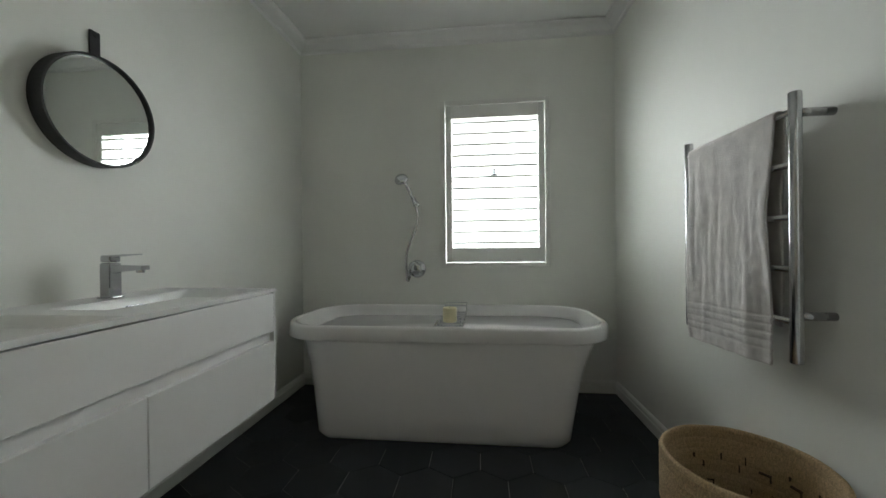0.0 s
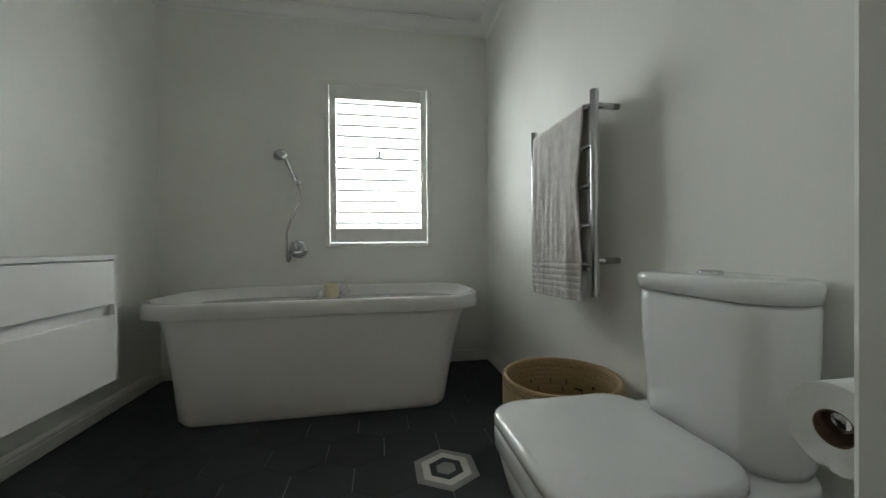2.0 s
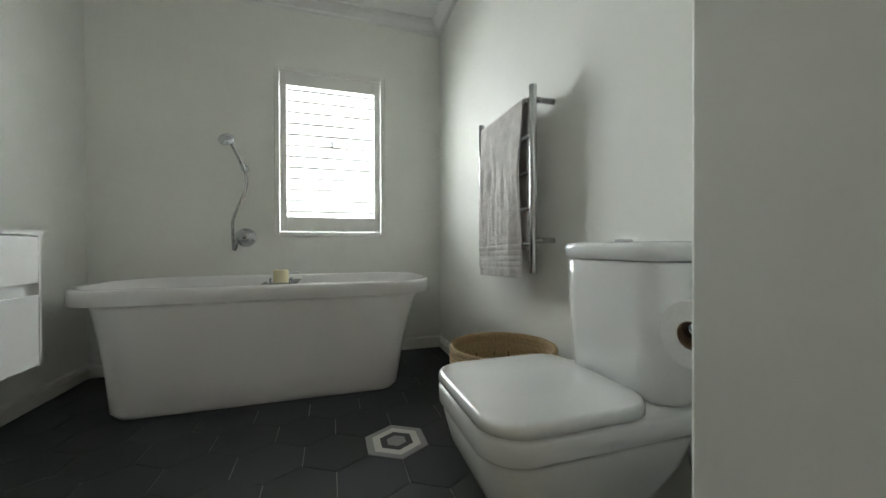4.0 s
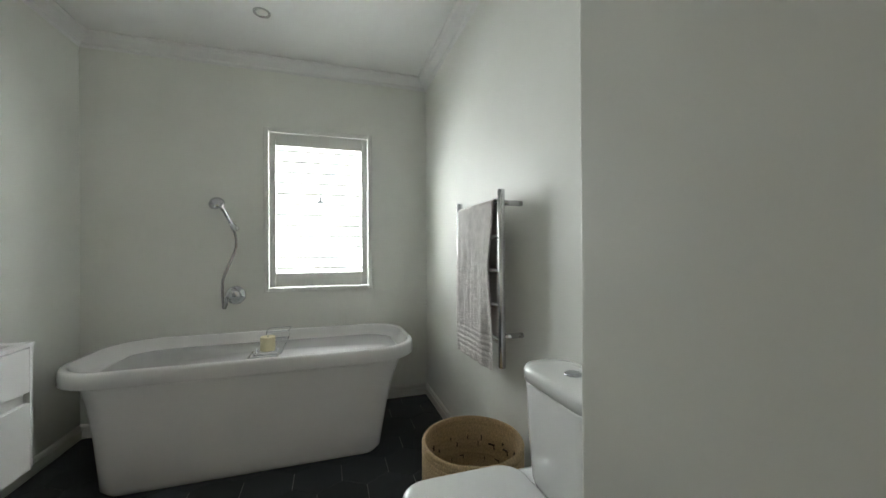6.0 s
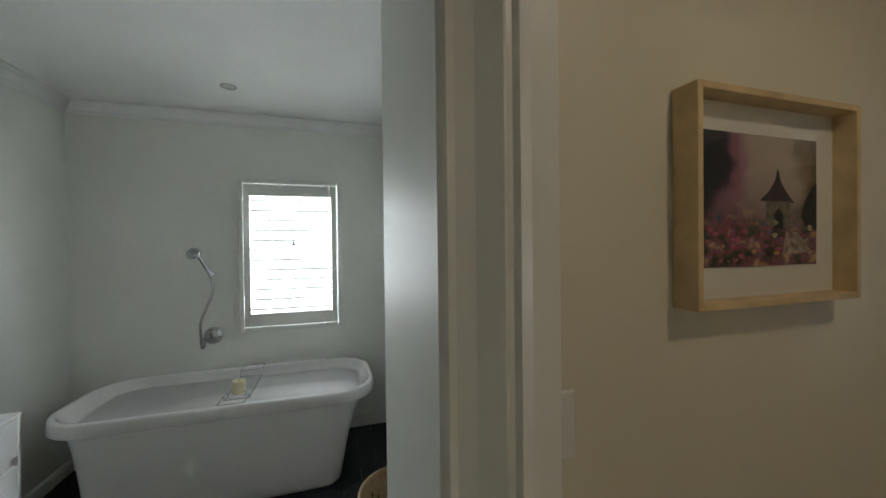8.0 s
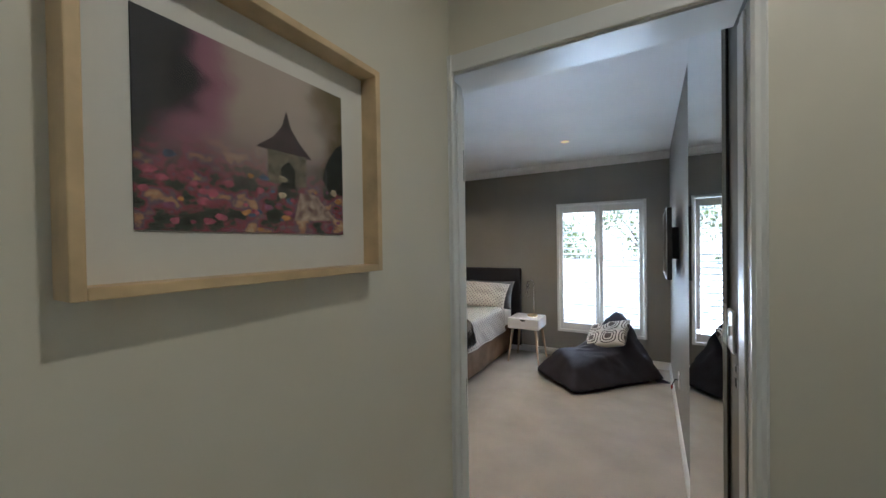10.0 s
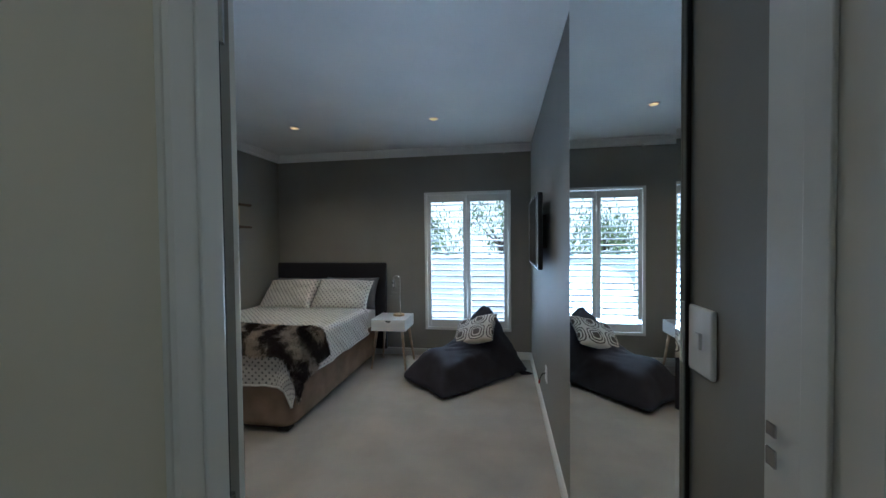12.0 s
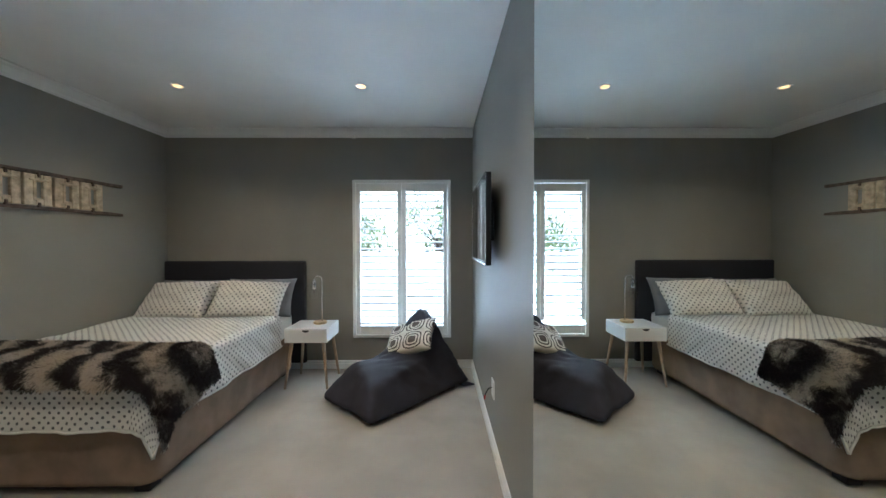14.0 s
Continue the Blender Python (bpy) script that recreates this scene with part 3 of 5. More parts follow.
def bathtub(label):
    t = thing("bathtub", pose(0, 0, 0), label, "bathtub")
    b = bmesh.new()
    secs = []
    for f in (0.0, 0.01, 0.06, 0.25, 0.5, 0.7, 0.85, 0.95, 1.0):
        g = 0.02 * (1 - min(1, f / 0.05)) if f < 0.05 else 0
        fl = 0.75 * f + 0.35 * f ** 4
        secs.append(rrect(-0.962 - 0.103 * fl + g, 0.448 + 0.142 * fl - g, 1.854 - 0.002 * fl + g, 2.545 + 0.045 * fl - g, 0.075 + 0.06 * f, 0.565 * f, 12))
    loft(b, secs)
    part("skirt", b, ACRYLIC, t, smooth=True)
    r = bmesh.new()
    x0, x1, y0, y1 = -1.204, 0.7, 1.83, 2.637
    secs = [rrect(x0 + 0.12, x1 - 0.06, y0 + 0.05, y1 - 0.04, 0.16, 0.556, 14)]
    for o, z in ((0.012, 0.557), (0.002, 0.559), (0.0, 0.563), (0.003, 0.622), (0.005, 0.631), (0.009, 0.637), (0.015, 0.6402), (0.026, 0.6405), (0.032, 0.638), (0.036, 0.631), (0.041, 0.615), (0.052, 0.57), (0.09, 0.45), (0.13, 0.3), (0.16, 0.23), (0.22, 0.2)):
        k = max(0.0, o - 0.04)
        secs.append(rrect(x0 + o + 2.2 * k, x1 - o - 1.6 * k, y0 + o + 0.3 * k, y1 - o - 0.3 * k, 0.27 - 0.4 * min(o, 0.2), z, 14))
    loft(r, secs)
    part("rim_and_basin", r, ACRYLIC, t, smooth=True)
    o = bmesh.new()
    tube(o, [(-0.25, 2.0, 0.201), (-0.25, 2.0, 0.206)], 0.03, 20)
    part("waste", o, CHROME, t, "chrome waste")
    return t


bathtub("white freestanding acrylic bathtub with a thick rolled rim")


def bath_caddy():
    t = thing("bath_caddy", pose(-0.2, 0, 0.645), "chrome wire bath caddy laid across the bathtub", "bath caddy")
    w = bmesh.new()
    for x in (-0.075, 0.075):
        tube(w, [(x, 1.85, 0), (x, 1.99, 0.0), (x, 2.0, -0.03), (x, 2.45, -0.03), (x, 2.46, 0.012), (x, 2.585, 0.016)], 0.0035, 6)
    for y, z in ((1.85, 0), (2.585, 0.016), (2.46, 0.012), (2.0, -0.03), (2.45, -0.03)):
        tube(w, [(-0.075, y, z), (0.075, y, z)], 0.003, 6)
    part("wire_frame", w, CHROME, t)
    for i in range(11):
        s = bmesh.new()
        y = 2.03 + 0.04 * i
        tube(s, [(-0.075, y, -0.031), (0.075, y, -0.031)], 0.002, 6)
        part("wire", s, CHROME, t)
    for x in (-0.055, 0.055):
        s = bmesh.new()
        tube(s, [(x, 1.99, -0.01), (x, 1.99, 0.02)], 0.006, 8)
        part("stopper", s, CHROME, t)
    return t


bath_caddy()
cd = thing("candle", pose(-0.213, 2.11, 0.617), "ivory pillar candle standing on the caddy", "candle")
part("wax", loft(bmesh.new(), [circle(0, 0, 0, 0.041), circle(0, 0, 0.002, 0.043), circle(0, 0, 0.081, 0.043), circle(0, 0, 0.086, 0.04), circle(0, 0, 0.078, 0.014)]), CANDLE, cd, smooth=False)
wk = bmesh.new()
tube(wk, [(0, 0, 0.077), (0.002, 0, 0.092)], 0.0012, 6)
part("wick", wk, BLACK, cd)


def hand_shower():
    t = thing("hand_shower", pose(-0.507, YB, 0.91), "chrome hand shower with a hose and wall mixer", "hand shower")
    b = bmesh.new()
    loft(b, [[(r * math.cos(2 * math.pi * i / 32), -y, r * math.sin(2 * math.pi * i / 32)) for i in range(32)] for r, y in ((0.068, 0), (0.068, 0.006), (0.06, 0.014), (0.042, 0.016), (0.042, 0.05), (0.036, 0.056))])
    part("mixer_plate", b, CHROME, t, smooth=True)
    b = bmesh.new()
    tube(b, [(0, -0.05, 0), (0, -0.075, 0.01), (-0.012, -0.09, 0.05)], 0.013, 10, taper=0.008)
    part("lever", b, CHROME, t, smooth=True)
    b = bmesh.new()
    tube(b, [(-0.055, 0, -0.02), (-0.055, -0.03, -0.02)], 0.018, 14)
    tube(b, [(-0.055, -0.025, -0.02), (-0.055, -0.03, -0.055)], 0.01, 10)
    part("hose_outlet", b, CHROME, t, smooth=True)
    b = bmesh.new()
    tube(b, [(0.0, 0, 0.495), (0.0, -0.04, 0.495)], 0.024, 18)
    tube(b, [(0.0, -0.045, 0.475), (-0.012, -0.055, 0.53)], 0.017, 14)
    part("bracket", b, CHROME, t, smooth=True)
    b = bmesh.new()
    tube(b, [(0.002, -0.05, 0.47), (-0.02, -0.075, 0.54), (-0.055, -0.11, 0.625), (-0.075, -0.125, 0.655)], 0.012, 12, taper=0.015)
    part("handle", b, CHROME, t, smooth=True)
    hd = Matrix.Translation((-0.088, -0.14, 0.665)) @ Euler((radians(52), radians(-12), 0)).to_matrix().to_4x4()
    b = bmesh.new()
    loft(b, [circle(0, 0, z, r, 28) for z, r in ((0.02, 0.02), (0.015, 0.04), (0.0, 0.05), (-0.012, 0.05), (-0.016, 0.045), (-0.0165, 0.02))])
    part("shower_head", b, CHROME, t, smooth=True, m=hd)
    b = bmesh.new()
    pts = []
    for i in range(25):
        f = i / 24
        pts.append((0.004 - 0.075 * f - 0.028 * math.sin(math.pi * f) * (1 if f > 0.35 else f / 0.35) + 0.05 * math.sin(math.pi * min(1, f * 1.6)) * (1 - f), -0.05 - 0.02 * math.sin(math.pi * f), 0.465 - 0.53 * f - 0.02 * math.sin(math.pi * f)))
    pts += [(-0.072, -0.045, -0.085), (-0.062, -0.036, -0.09), (-0.055, -0.031, -0.07), (-0.055, -0.03, -0.05)]
    tube(b, pts, 0.0092, 8)
    part("hose", b, HOSE, t, "ribbed steel hose", smooth=True)
    return t


hand_shower()


def vanity():
    x0, x1, y0, y1, z0, z1 = XL, -0.909, 0.192, 1.396, 0.427, 0.899
    t = thing("vanity_unit", pose(0, 0, 0), "white lacquered wall-hung vanity unit with four drawers", "vanity unit")
    b = cube(x0 + 0.002, x1 - 0.022, y0, y1, z0, z1 - 0.03, 0.002)
    part("carcass", b, LACQUER, t)
    ym = (y0 + y1) / 2
    for ya, yb in ((y0, ym - 0.002), (ym + 0.002, y1 - 0.014)):
        part("lower_drawer", cube(x1 - 0.02, x1, ya, yb, z0, 0.676, 0.002), LACQUER, t)
        g = cube(x1 - 0.045, x1 - 0.0225, ya + 0.04, yb - 0.004, 0.68, 0.714, 0.002)
        part("finger_channel", g, LACQUER, t)
    part("upper_drawer", cube(x1 - 0.02, x1, y0, y1 - 0.014, 0.717, z1 - 0.0195, 0.002), LACQUER, t)
    part("end_panel", cube(x1 - 0.02, x1 + 0.0005, y1 - 0.0135, y1, z0, z1 - 0.0155, 0.001), LACQUER, t)
    return t


vanity()


def basin_top():
    """A thin ceramic slab with two shallow rectangular basins let into it."""
    t = thing("double_basin", pose(0, 0, 0), "white ceramic double basin on the vanity unit", "basin")
    x0, x1, y0, y1, z1 = XL + 0.001, -0.904, 0.188, 1.4, 0.9
    b = bmesh.new()
    xa, xb = x0 + 0.15, x1 - 0.03
    holes = ((0.235, 0.755), (0.835, 1.352))
    for a, c, d, e in ((x0, xa, y0, y1), (xb, x1, y0, y1), (xa, xb, y0, holes[0][0]), (xa, xb, holes[0][1], holes[1][0]), (xa, xb, holes[1][1], y1)):
        box(b, a, c, d, e, z1 - 0.0145, z1)
    bmesh.ops.remove_doubles(b, verts=b.verts, dist=1e-5)
    part("slab", b, SOLID, t)
    for h0, h1 in holes:
        b = bmesh.new()
        rings = []
        for o, z, r in ((-0.0005, z1 - 0.0005, 0.004), (0.002, z1 - 0.004, 0.02), (0.008, z1 - 0.04, 0.03), (0.016, z1 - 0.085, 0.04), (0.035, z1 - 0.097, 0.05), (0.09, z1 - 0.1, 0.05)):
            rings.append(rrect(xa + o, xb - o, h0 + o + (0.05 * (z1 - z) / 0.1), h1 - o - (0.05 * (z1 - z) / 0.1), r, z, 5))
        loft(b, rings, cap0=False)
        bowl = part("bowl", b, SOLID, t, smooth=True)
        yc = (h0 + h1) / 2
        o = bmesh.new()
        for c in ((-0.03, 0.03, -0.013, -0.008), (-0.03, 0.03, 0.008, 0.013), (-0.03, -0.024, -0.013, 0.013), (0.024, 0.03, -0.013, 0.013)):
            box(o, xa + 0.0085, xa + 0.0145, yc + c[0], yc + c[1], z1 - 0.04 + c[2], z1 - 0.04 + c[3], 0.001)
        part("overflow", o, CHROME, bowl, "chrome overflow slot")
        part("overflow_slot", cube(xa + 0.0088, xa + 0.012, yc - 0.024, yc + 0.024, z1 - 0.048, z1 - 0.032), BLACK_METAL, bowl, "dark overflow slot")
        o = bmesh.new()
        tube(o, [((xa + xb) / 2, yc, z1 - 0.1), ((xa + xb) / 2, yc, z1 - 0.092)], 0.03, 20)
        part("waste", o, CHROME, bowl, "chrome waste")
    return t


basin_top()


def tap(y):
    t = thing("basin_mixer", pose(XL + 0.1, y, 0.9005), "square chrome basin mixer tap with a flat lever", "tap", "taps on the basin")
    part("body", cube(-0.022, 0.022, -0.021, 0.021, 0, 0.125, 0.005), CHROME, t)
    part("base", cube(-0.027, 0.027, -0.026, 0.026, 0, 0.006, 0.002), CHROME, t)
    b = bmesh.new()
    loft(b, [[(x, yy, zz) for yy, zz in ((-w, z0), (w, z0), (w, z1), (-w, z1))] for x, w, z0, z1 in ((0.02, 0.018, 0.088, 0.118), (0.08, 0.018, 0.097, 0.117), (0.135, 0.017, 0.1, 0.115))])
    part("spout", b, CHROME, t)
    b = bmesh.new()
    tube(b, [(0.118, 0, 0.1), (0.118, 0, 0.09)], 0.012, 14)
    part("aerator", b, CHROME, t)
    b = cube(-0.021, 0.021, -0.019, 0.019, 0.128, 0.152, 0.005)
    loft(b, [[(x, yy, zz) for yy, zz in ((-w, z0), (w, z0), (w, z1), (-w, z1))] for x, w, z0, z1 in ((0.015, 0.016, 0.143, 0.152), (0.06, 0.013, 0.149, 0.155), (0.115, 0.01, 0.152, 0.156))])
    part("lever", b, CHROME, t)
    return t


tp = tap(1.068)
copy_thing(tp, pose(XL + 0.1, 0.495, 0.9005))

wm = thing("wall_mirror", pose(XL, 1.1, 1.572), "round wall mirror in a black leather rim on a strap", "mirror")
rm = lambda prof, n=64: loft(bmesh.new(), [[(x, r * math.cos(2 * math.pi * i / n), r * math.sin(2 * math.pi * i / n)) for i in range(n)] for x, r in prof], False, False)
part("rim", rm(((0.002, 0.197), (0.052, 0.197), (0.054, 0.195), (0.054, 0.19), (0.05, 0.187), (0.04, 0.186))), BLACK, wm, smooth=False)
part("glass", loft(bmesh.new(), [[(x, 0.1865 * math.cos(2 * math.pi * i / 64), 0.1865 * math.sin(2 * math.pi * i / 64)) for i in range(64)] for x in (0.038, 0.042)]), MIRROR, wm)
b = cube(0.004, 0.014, -0.018, 0.018, 0.2, 0.3, 0.004)
tube(b, [(0.0, 0, 0.282), (0.02, 0, 0.282)], 0.008, 10)
part("strap", b, BLACK, wm, "black leather hanging strap")


def towel_rail():
    t = thing("towel_rail", pose(0.858, 0, 0), "polished steel ladder towel rail fixed to the wall", "towel rail")
    z0, z1, ya, yb = 0.73, 1.493, 1.029, 1.543
    for y in (ya, yb):
        b = bmesh.new()
        loft(b, [circle(0, y, z, r, 24) for z, r in ((z0, 0.0135), (z0 + 0.002, 0.0155), (z1 - 0.002, 0.0155), (z1, 0.0135))])
        part("post", b, STEEL, t, smooth=True)
        for z in (1.435, 0.863):
            b = bmesh.new()
            tube(b, [(0.0, y, z), (XR - 0.858, y, z)], 0.012, 14)
            part("bracket", b, STEEL, t, smooth=True)
    for z in (1.441, 1.292, 1.143, 0.995, 0.847):
        b = bmesh.new()
        tube(b, [(-0.004, ya, z), (-0.004, yb, z)], 0.0095, 14)
        part("rung", b, STEEL, t, smooth=True)
    return t


towel_rail()


def towel():
    """A bath towel hung over the top rung, with slack folds and a ribbed band near its end."""
    zt, ya, yb = 1.441, 1.075, 1.508
    lf, lb = 0.735, 0.62
    tot = lf + lb + 0.05

    def f(u, v):
        s = v * tot
        y = ya + (yb - ya) * u
        if s < lf:
            d = lf - s
            x, z = -0.0185, zt - d
            wob = d
        elif s < lf + 0.05:
            a = math.pi * (s - lf) / 0.05
            x, z = -0.004 - 0.0145 * math.cos(a), zt + 0.0145 * math.sin(a)
            wob = 0.0
        else:
            d = s - lf - 0.05
            x, z = 0.0105, zt - d
            wob = d
        k = min(1, wob / 0.25)
        fold = 0.0012 * math.sin(u * 23 + 1.5 * math.sin(wob * 5)) + 0.0008 * math.sin(u * 41 + 2 + wob * 6) + 0.011 * noise.noise((u * 3.5, wob * 2.5, 2.0)) + 0.005 * noise.noise((u * 9, wob * 6, 4.0)) + 0.0025 * noise.noise((u * 40, wob * 30, 1.0)) + 0.012 * (0.3 - abs(noise.noise((u * 9 + 1.3 * wob, wob * 1.7, 8.0))))
        x += (fold - 0.01) * k if s < lf else -0.3 * abs(fold) * k
        if s < lf and 0.585 < wob < 0.71:
            x += 0.003 if (wob - 0.585) % 0.025 < 0.007 else -0.001
        y += 0.008 * k * noise.noise((u * 2, wob * 4, 5.0)) + (0.5 - u) * 0.02 * k
        z -= 0.014 * u * k * (1 if s < lf else 0) - 0.02 * (1 - u) * k * 0
        return (x, y, z)

    t = thing("towel", pose(0.858, 0, 0), "grey terry bath towel hung over the towel rail", "towel")
    o = part("terry_cloth", sheet(64, 280, f), TOWEL, t, smooth=True)
    sol = o.modifiers.new("thickness", "SOLIDIFY")
    sol.thickness, sol.offset = 0.006, 0
    return t


towel()


def basket():
    t = thing("laundry_basket", pose(0.72, 1.03, 0), "round coiled palm laundry basket standing open", "basket")
    coil = None
    n = 24
    for i in range(n):
        z = 0.012 + 0.0188 * i
        r = 0.14 + 0.06 * min(1, i / 15) ** 0.8
        if coil is None:
            bm = bmesh.new()
            N = 44
            rings = []
            for k in range(N):
                a = 2 * math.pi * k / N
                w = 1 + 0.05 * math.sin(k * 5.1)
                rings.append([((1 + 0.052 * w * math.cos(q)) * math.cos(a), (1 + 0.052 * w * math.cos(q)) * math.sin(a), 0.0104 * w * math.sin(q)) for q in (2 * math.pi * j / 7 for j in range(7))])
            rings.append(rings[0])
            loft(bm, rings, False, False)
            bmesh.ops.remove_doubles(bm, verts=bm.verts, dist=1e-6)
            c = part("coil", bm, BASKET, t, smooth=True, m=Matrix.Translation((0, 0, z)) @ Matrix.Rotation(0.3 * i, 4, "Z") @ Matrix.Diagonal((r, r, 1, 1)))
            coil = c.data
        else:
            share("coil", coil, t, Matrix.Translation((0, 0, z)) @ Matrix.Rotation(0.3 * i, 4, "Z") @ Matrix.Diagonal((r, r, 1, 1)))
    part("base", loft(bmesh.new(), [circle(0, 0, 0.001, 0.14, 40), circle(0, 0, 0.014, 0.14, 40)]), BASKET, t)
    b = bmesh.new()
    rng = random.Random(4)
    for row, z in enumerate((0.36, 0.33, 0.27)):
        for k in range(14):
            a = 2 * math.pi * (k + 0.5 * (row % 2)) / 14 + rng.uniform(-0.08, 0.08)
            m = Matrix.Rotation(a, 4, "Z") @ Matrix.Translation((0.19, 0, z))
            bmesh.ops.create_cube(b, size=1, matrix=m @ Matrix.Diagonal((0.008, 0.0035, rng.uniform(0.012, 0.026), 1)))
            if rng.random() < 0.2:
                bmesh.ops.create_cube(b, size=1, matrix=m @ Matrix.Translation((0, 0.014, 0.008)) @ Matrix.Diagonal((0.008, 0.03, 0.005, 1)))
    tagged(part("stitching", b, BASKET_DARK, t, "dark woven stitches"), kind="stuff")
    return t


basket()


def toilet():
    t = thing("toilet", pose(XR, 0.57, 0), "white close-coupled ceramic toilet with its lid closed", "toilet")

    def d_ring(xf, xb, w, z, r=0.11, seg=8):
        """Square back, rounded front, seen from above."""
        return rrect(xf, xb, -w, w, r, z, seg)

    b = bmesh.new()
    body = ((-0.44, -0.2, 0.115, 0.0, 0.07), (-0.44, -0.2, 0.113, 0.05, 0.07), (-0.452, -0.19, 0.12, 0.13, 0.075), (-0.5, -0.15, 0.15, 0.2, 0.09), (-0.545, -0.09, 0.178, 0.26, 0.105), (-0.574, -0.035, 0.195, 0.325, 0.11), (-0.588, -0.014, 0.204, 0.392, 0.1))
    band = ((-0.585, -0.013, 0.203, 0.4, 0.1), (-0.592, -0.012, 0.21, 0.405, 0.095), (-0.596, -0.012, 0.213, 0.412, 0.092), (-0.597, -0.012, 0.2135, 0.45, 0.092), (-0.594, -0.013, 0.211, 0.456, 0.09), (-0.58, -0.02, 0.198, 0.458, 0.08))
    loft(b, [d_ring(*a) for a in body + band])
    part("pan", b, CERAMIC, t, smooth=True)
    b = bmesh.new()
    loft(b, [d_ring(*a) for a in ((-0.582, -0.185, 0.2, 0.4585, 0.08), (-0.586, -0.185, 0.205, 0.4595, 0.085), (-0.586, -0.185, 0.205, 0.4625, 0.085), (-0.582, -0.185, 0.202, 0.4635, 0.085))])
    part("seat_ring", b, CERAMIC, t, smooth=True)
    b = bmesh.new()
    loft(b, [d_ring(*a) for a in ((-0.592, -0.18, 0.21, 0.464, 0.085), (-0.5965, -0.18, 0.2135, 0.466, 0.088), (-0.596, -0.18, 0.213, 0.48, 0.088), (-0.593, -0.181, 0.211, 0.486, 0.086), (-0.586, -0.183, 0.206, 0.4895, 0.082), (-0.574, -0.187, 0.198, 0.491, 0.075), (-0.4, -0.26, 0.06, 0.4915, 0.03))])
    part("lid", b, CERAMIC, t, smooth=True)
    b = bmesh.new()
    secs = []
    for z, xf, w, r in ((0.459, -0.152, 0.152, 0.07), (0.463, -0.16, 0.161, 0.075), (0.485, -0.167, 0.169, 0.08), (0.6, -0.174, 0.176, 0.085), (0.795, -0.182, 0.18, 0.085), (0.8, -0.179, 0.177, 0.085)):
        secs.append(rrect(xf, -0.004, -w - 0.028, w, r, z, 10))
    loft(b, secs)
    part("cistern", b, CERAMIC, t, smooth=True)
    b = bmesh.new()
    loft(b, [rrect(xf, -0.003, -w - 0.028, w, 0.088, z, 10) for z, xf, w in ((0.803, -0.18, 0.178), (0.806, -0.188, 0.184), (0.835, -0.19, 0.186), (0.846, -0.186, 0.182), (0.85, -0.172, 0.168), (0.851, -0.12, 0.12))])
    part("cistern_lid", b, CERAMIC, t, smooth=True)
    b = bmesh.new()
    loft(b, [circle(-0.09, 0, z, r, 24) for z, r in ((0.85, 0.026), (0.856, 0.026), (0.859, 0.022), (0.8595, 0.012))])
    part("flush_button", b, CHROME, t, "chrome dual flush button", smooth=True)
    for s in (-1, 1):
        b = bmesh.new()
        tube(b, [(-0.185, s * 0.09, 0.459), (-0.185, s * 0.09, 0.482)], 0.012, 12)
        part("hinge", b, CHROME, t, smooth=True)
    b = bmesh.new()
    tube(b, [(-0.03, -0.24, 0.14), (-0.06, -0.22, 0.15), (-0.07, -0.2, 0.3), (-0.07, -0.165, 0.43)], 0.007, 8)
    tube(b, [(0, -0.24, 0.14), (-0.045, -0.24, 0.14)], 0.012, 10)
    part("supply_pipe", b, STEEL, t, "steel supply pipe and stop tap")
    return t


toilet()

th = thing("toilet_paper_holder", pose(0.655, YN + 0.012, 0.715), "chrome arm toilet paper holder on the wall", "paper holder")
b = bmesh.new()
tube(b, [(0.075, 0, 0.0), (0.075, 0.012, 0.0)], 0.024, 20)
tube(b, [(0.075, 0.01, 0.0), (0.075, 0.06, 0), (0.07, 0.066, 0), (0.05, 0.066, 0)], 0.007, 10)
tube(b, [(0.05, 0.066, -0.004), (-0.046, 0.066, -0.004)], 0.0165, 14)
part("arm", b, CHROME, th, smooth=True)
tr = thing("toilet_roll", pose(0.655, YN + 0.078, 0.7), "part-used white toilet roll on its holder", "toilet roll")
ry = lambda r, x, n=36: [(x, r * math.cos(2 * math.pi * i / n), r * math.sin(2 * math.pi * i / n)) for i in range(n)]
part("paper", loft(bmesh.new(), [ry(0.022, -0.05), ry(0.053, -0.05), ry(0.0535, -0.049), ry(0.0535, 0.049), ry(0.053, 0.05), ry(0.022, 0.05), ry(0.022, -0.05)], False, False), PAPER, tr, smooth=False)
part("core", loft(bmesh.new(), [ry(0.022, -0.0495), ry(0.0205, -0.0495), ry(0.0205, 0.0495), ry(0.022, 0.0495)], False, False), CARD, tr, "brown card core")
fl = part("loose_sheet", sheet(2, 12, lambda u, v: (-0.05 + 0.1 * u, -0.0535 - 0.004 * math.sin(v * 2), -0.075 * v)), PAPER, tr)
fl.modifiers.new("thickness", "SOLIDIFY").thickness = 0.0008


def downlight(x, y, z, lit, label):
    t = thing("downlight", pose(x, y, z), label, "downlight", "ceiling downlights")
    part("ring", loft(bmesh.new(), [circle(0, 0, -0.001, 0.05), circle(0, 0, -0.006, 0.049), circle(0, 0, -0.006, 0.04), circle(0, 0, -0.002, 0.034)], False, False), STEEL if not lit else TRIM, t)
    part("bulb", loft(bmesh.new(), [circle(0, 0, -0.0035, 0.031), circle(0, 0, -0.002, 0.034)]), LAMP_ON if lit else SWITCH, t, "glowing warm lamp face" if lit else "unlit lamp face")
    return t


downlight(-0.228, 2.05, ZB, False, "unlit steel ceiling downlight above the bathtub")


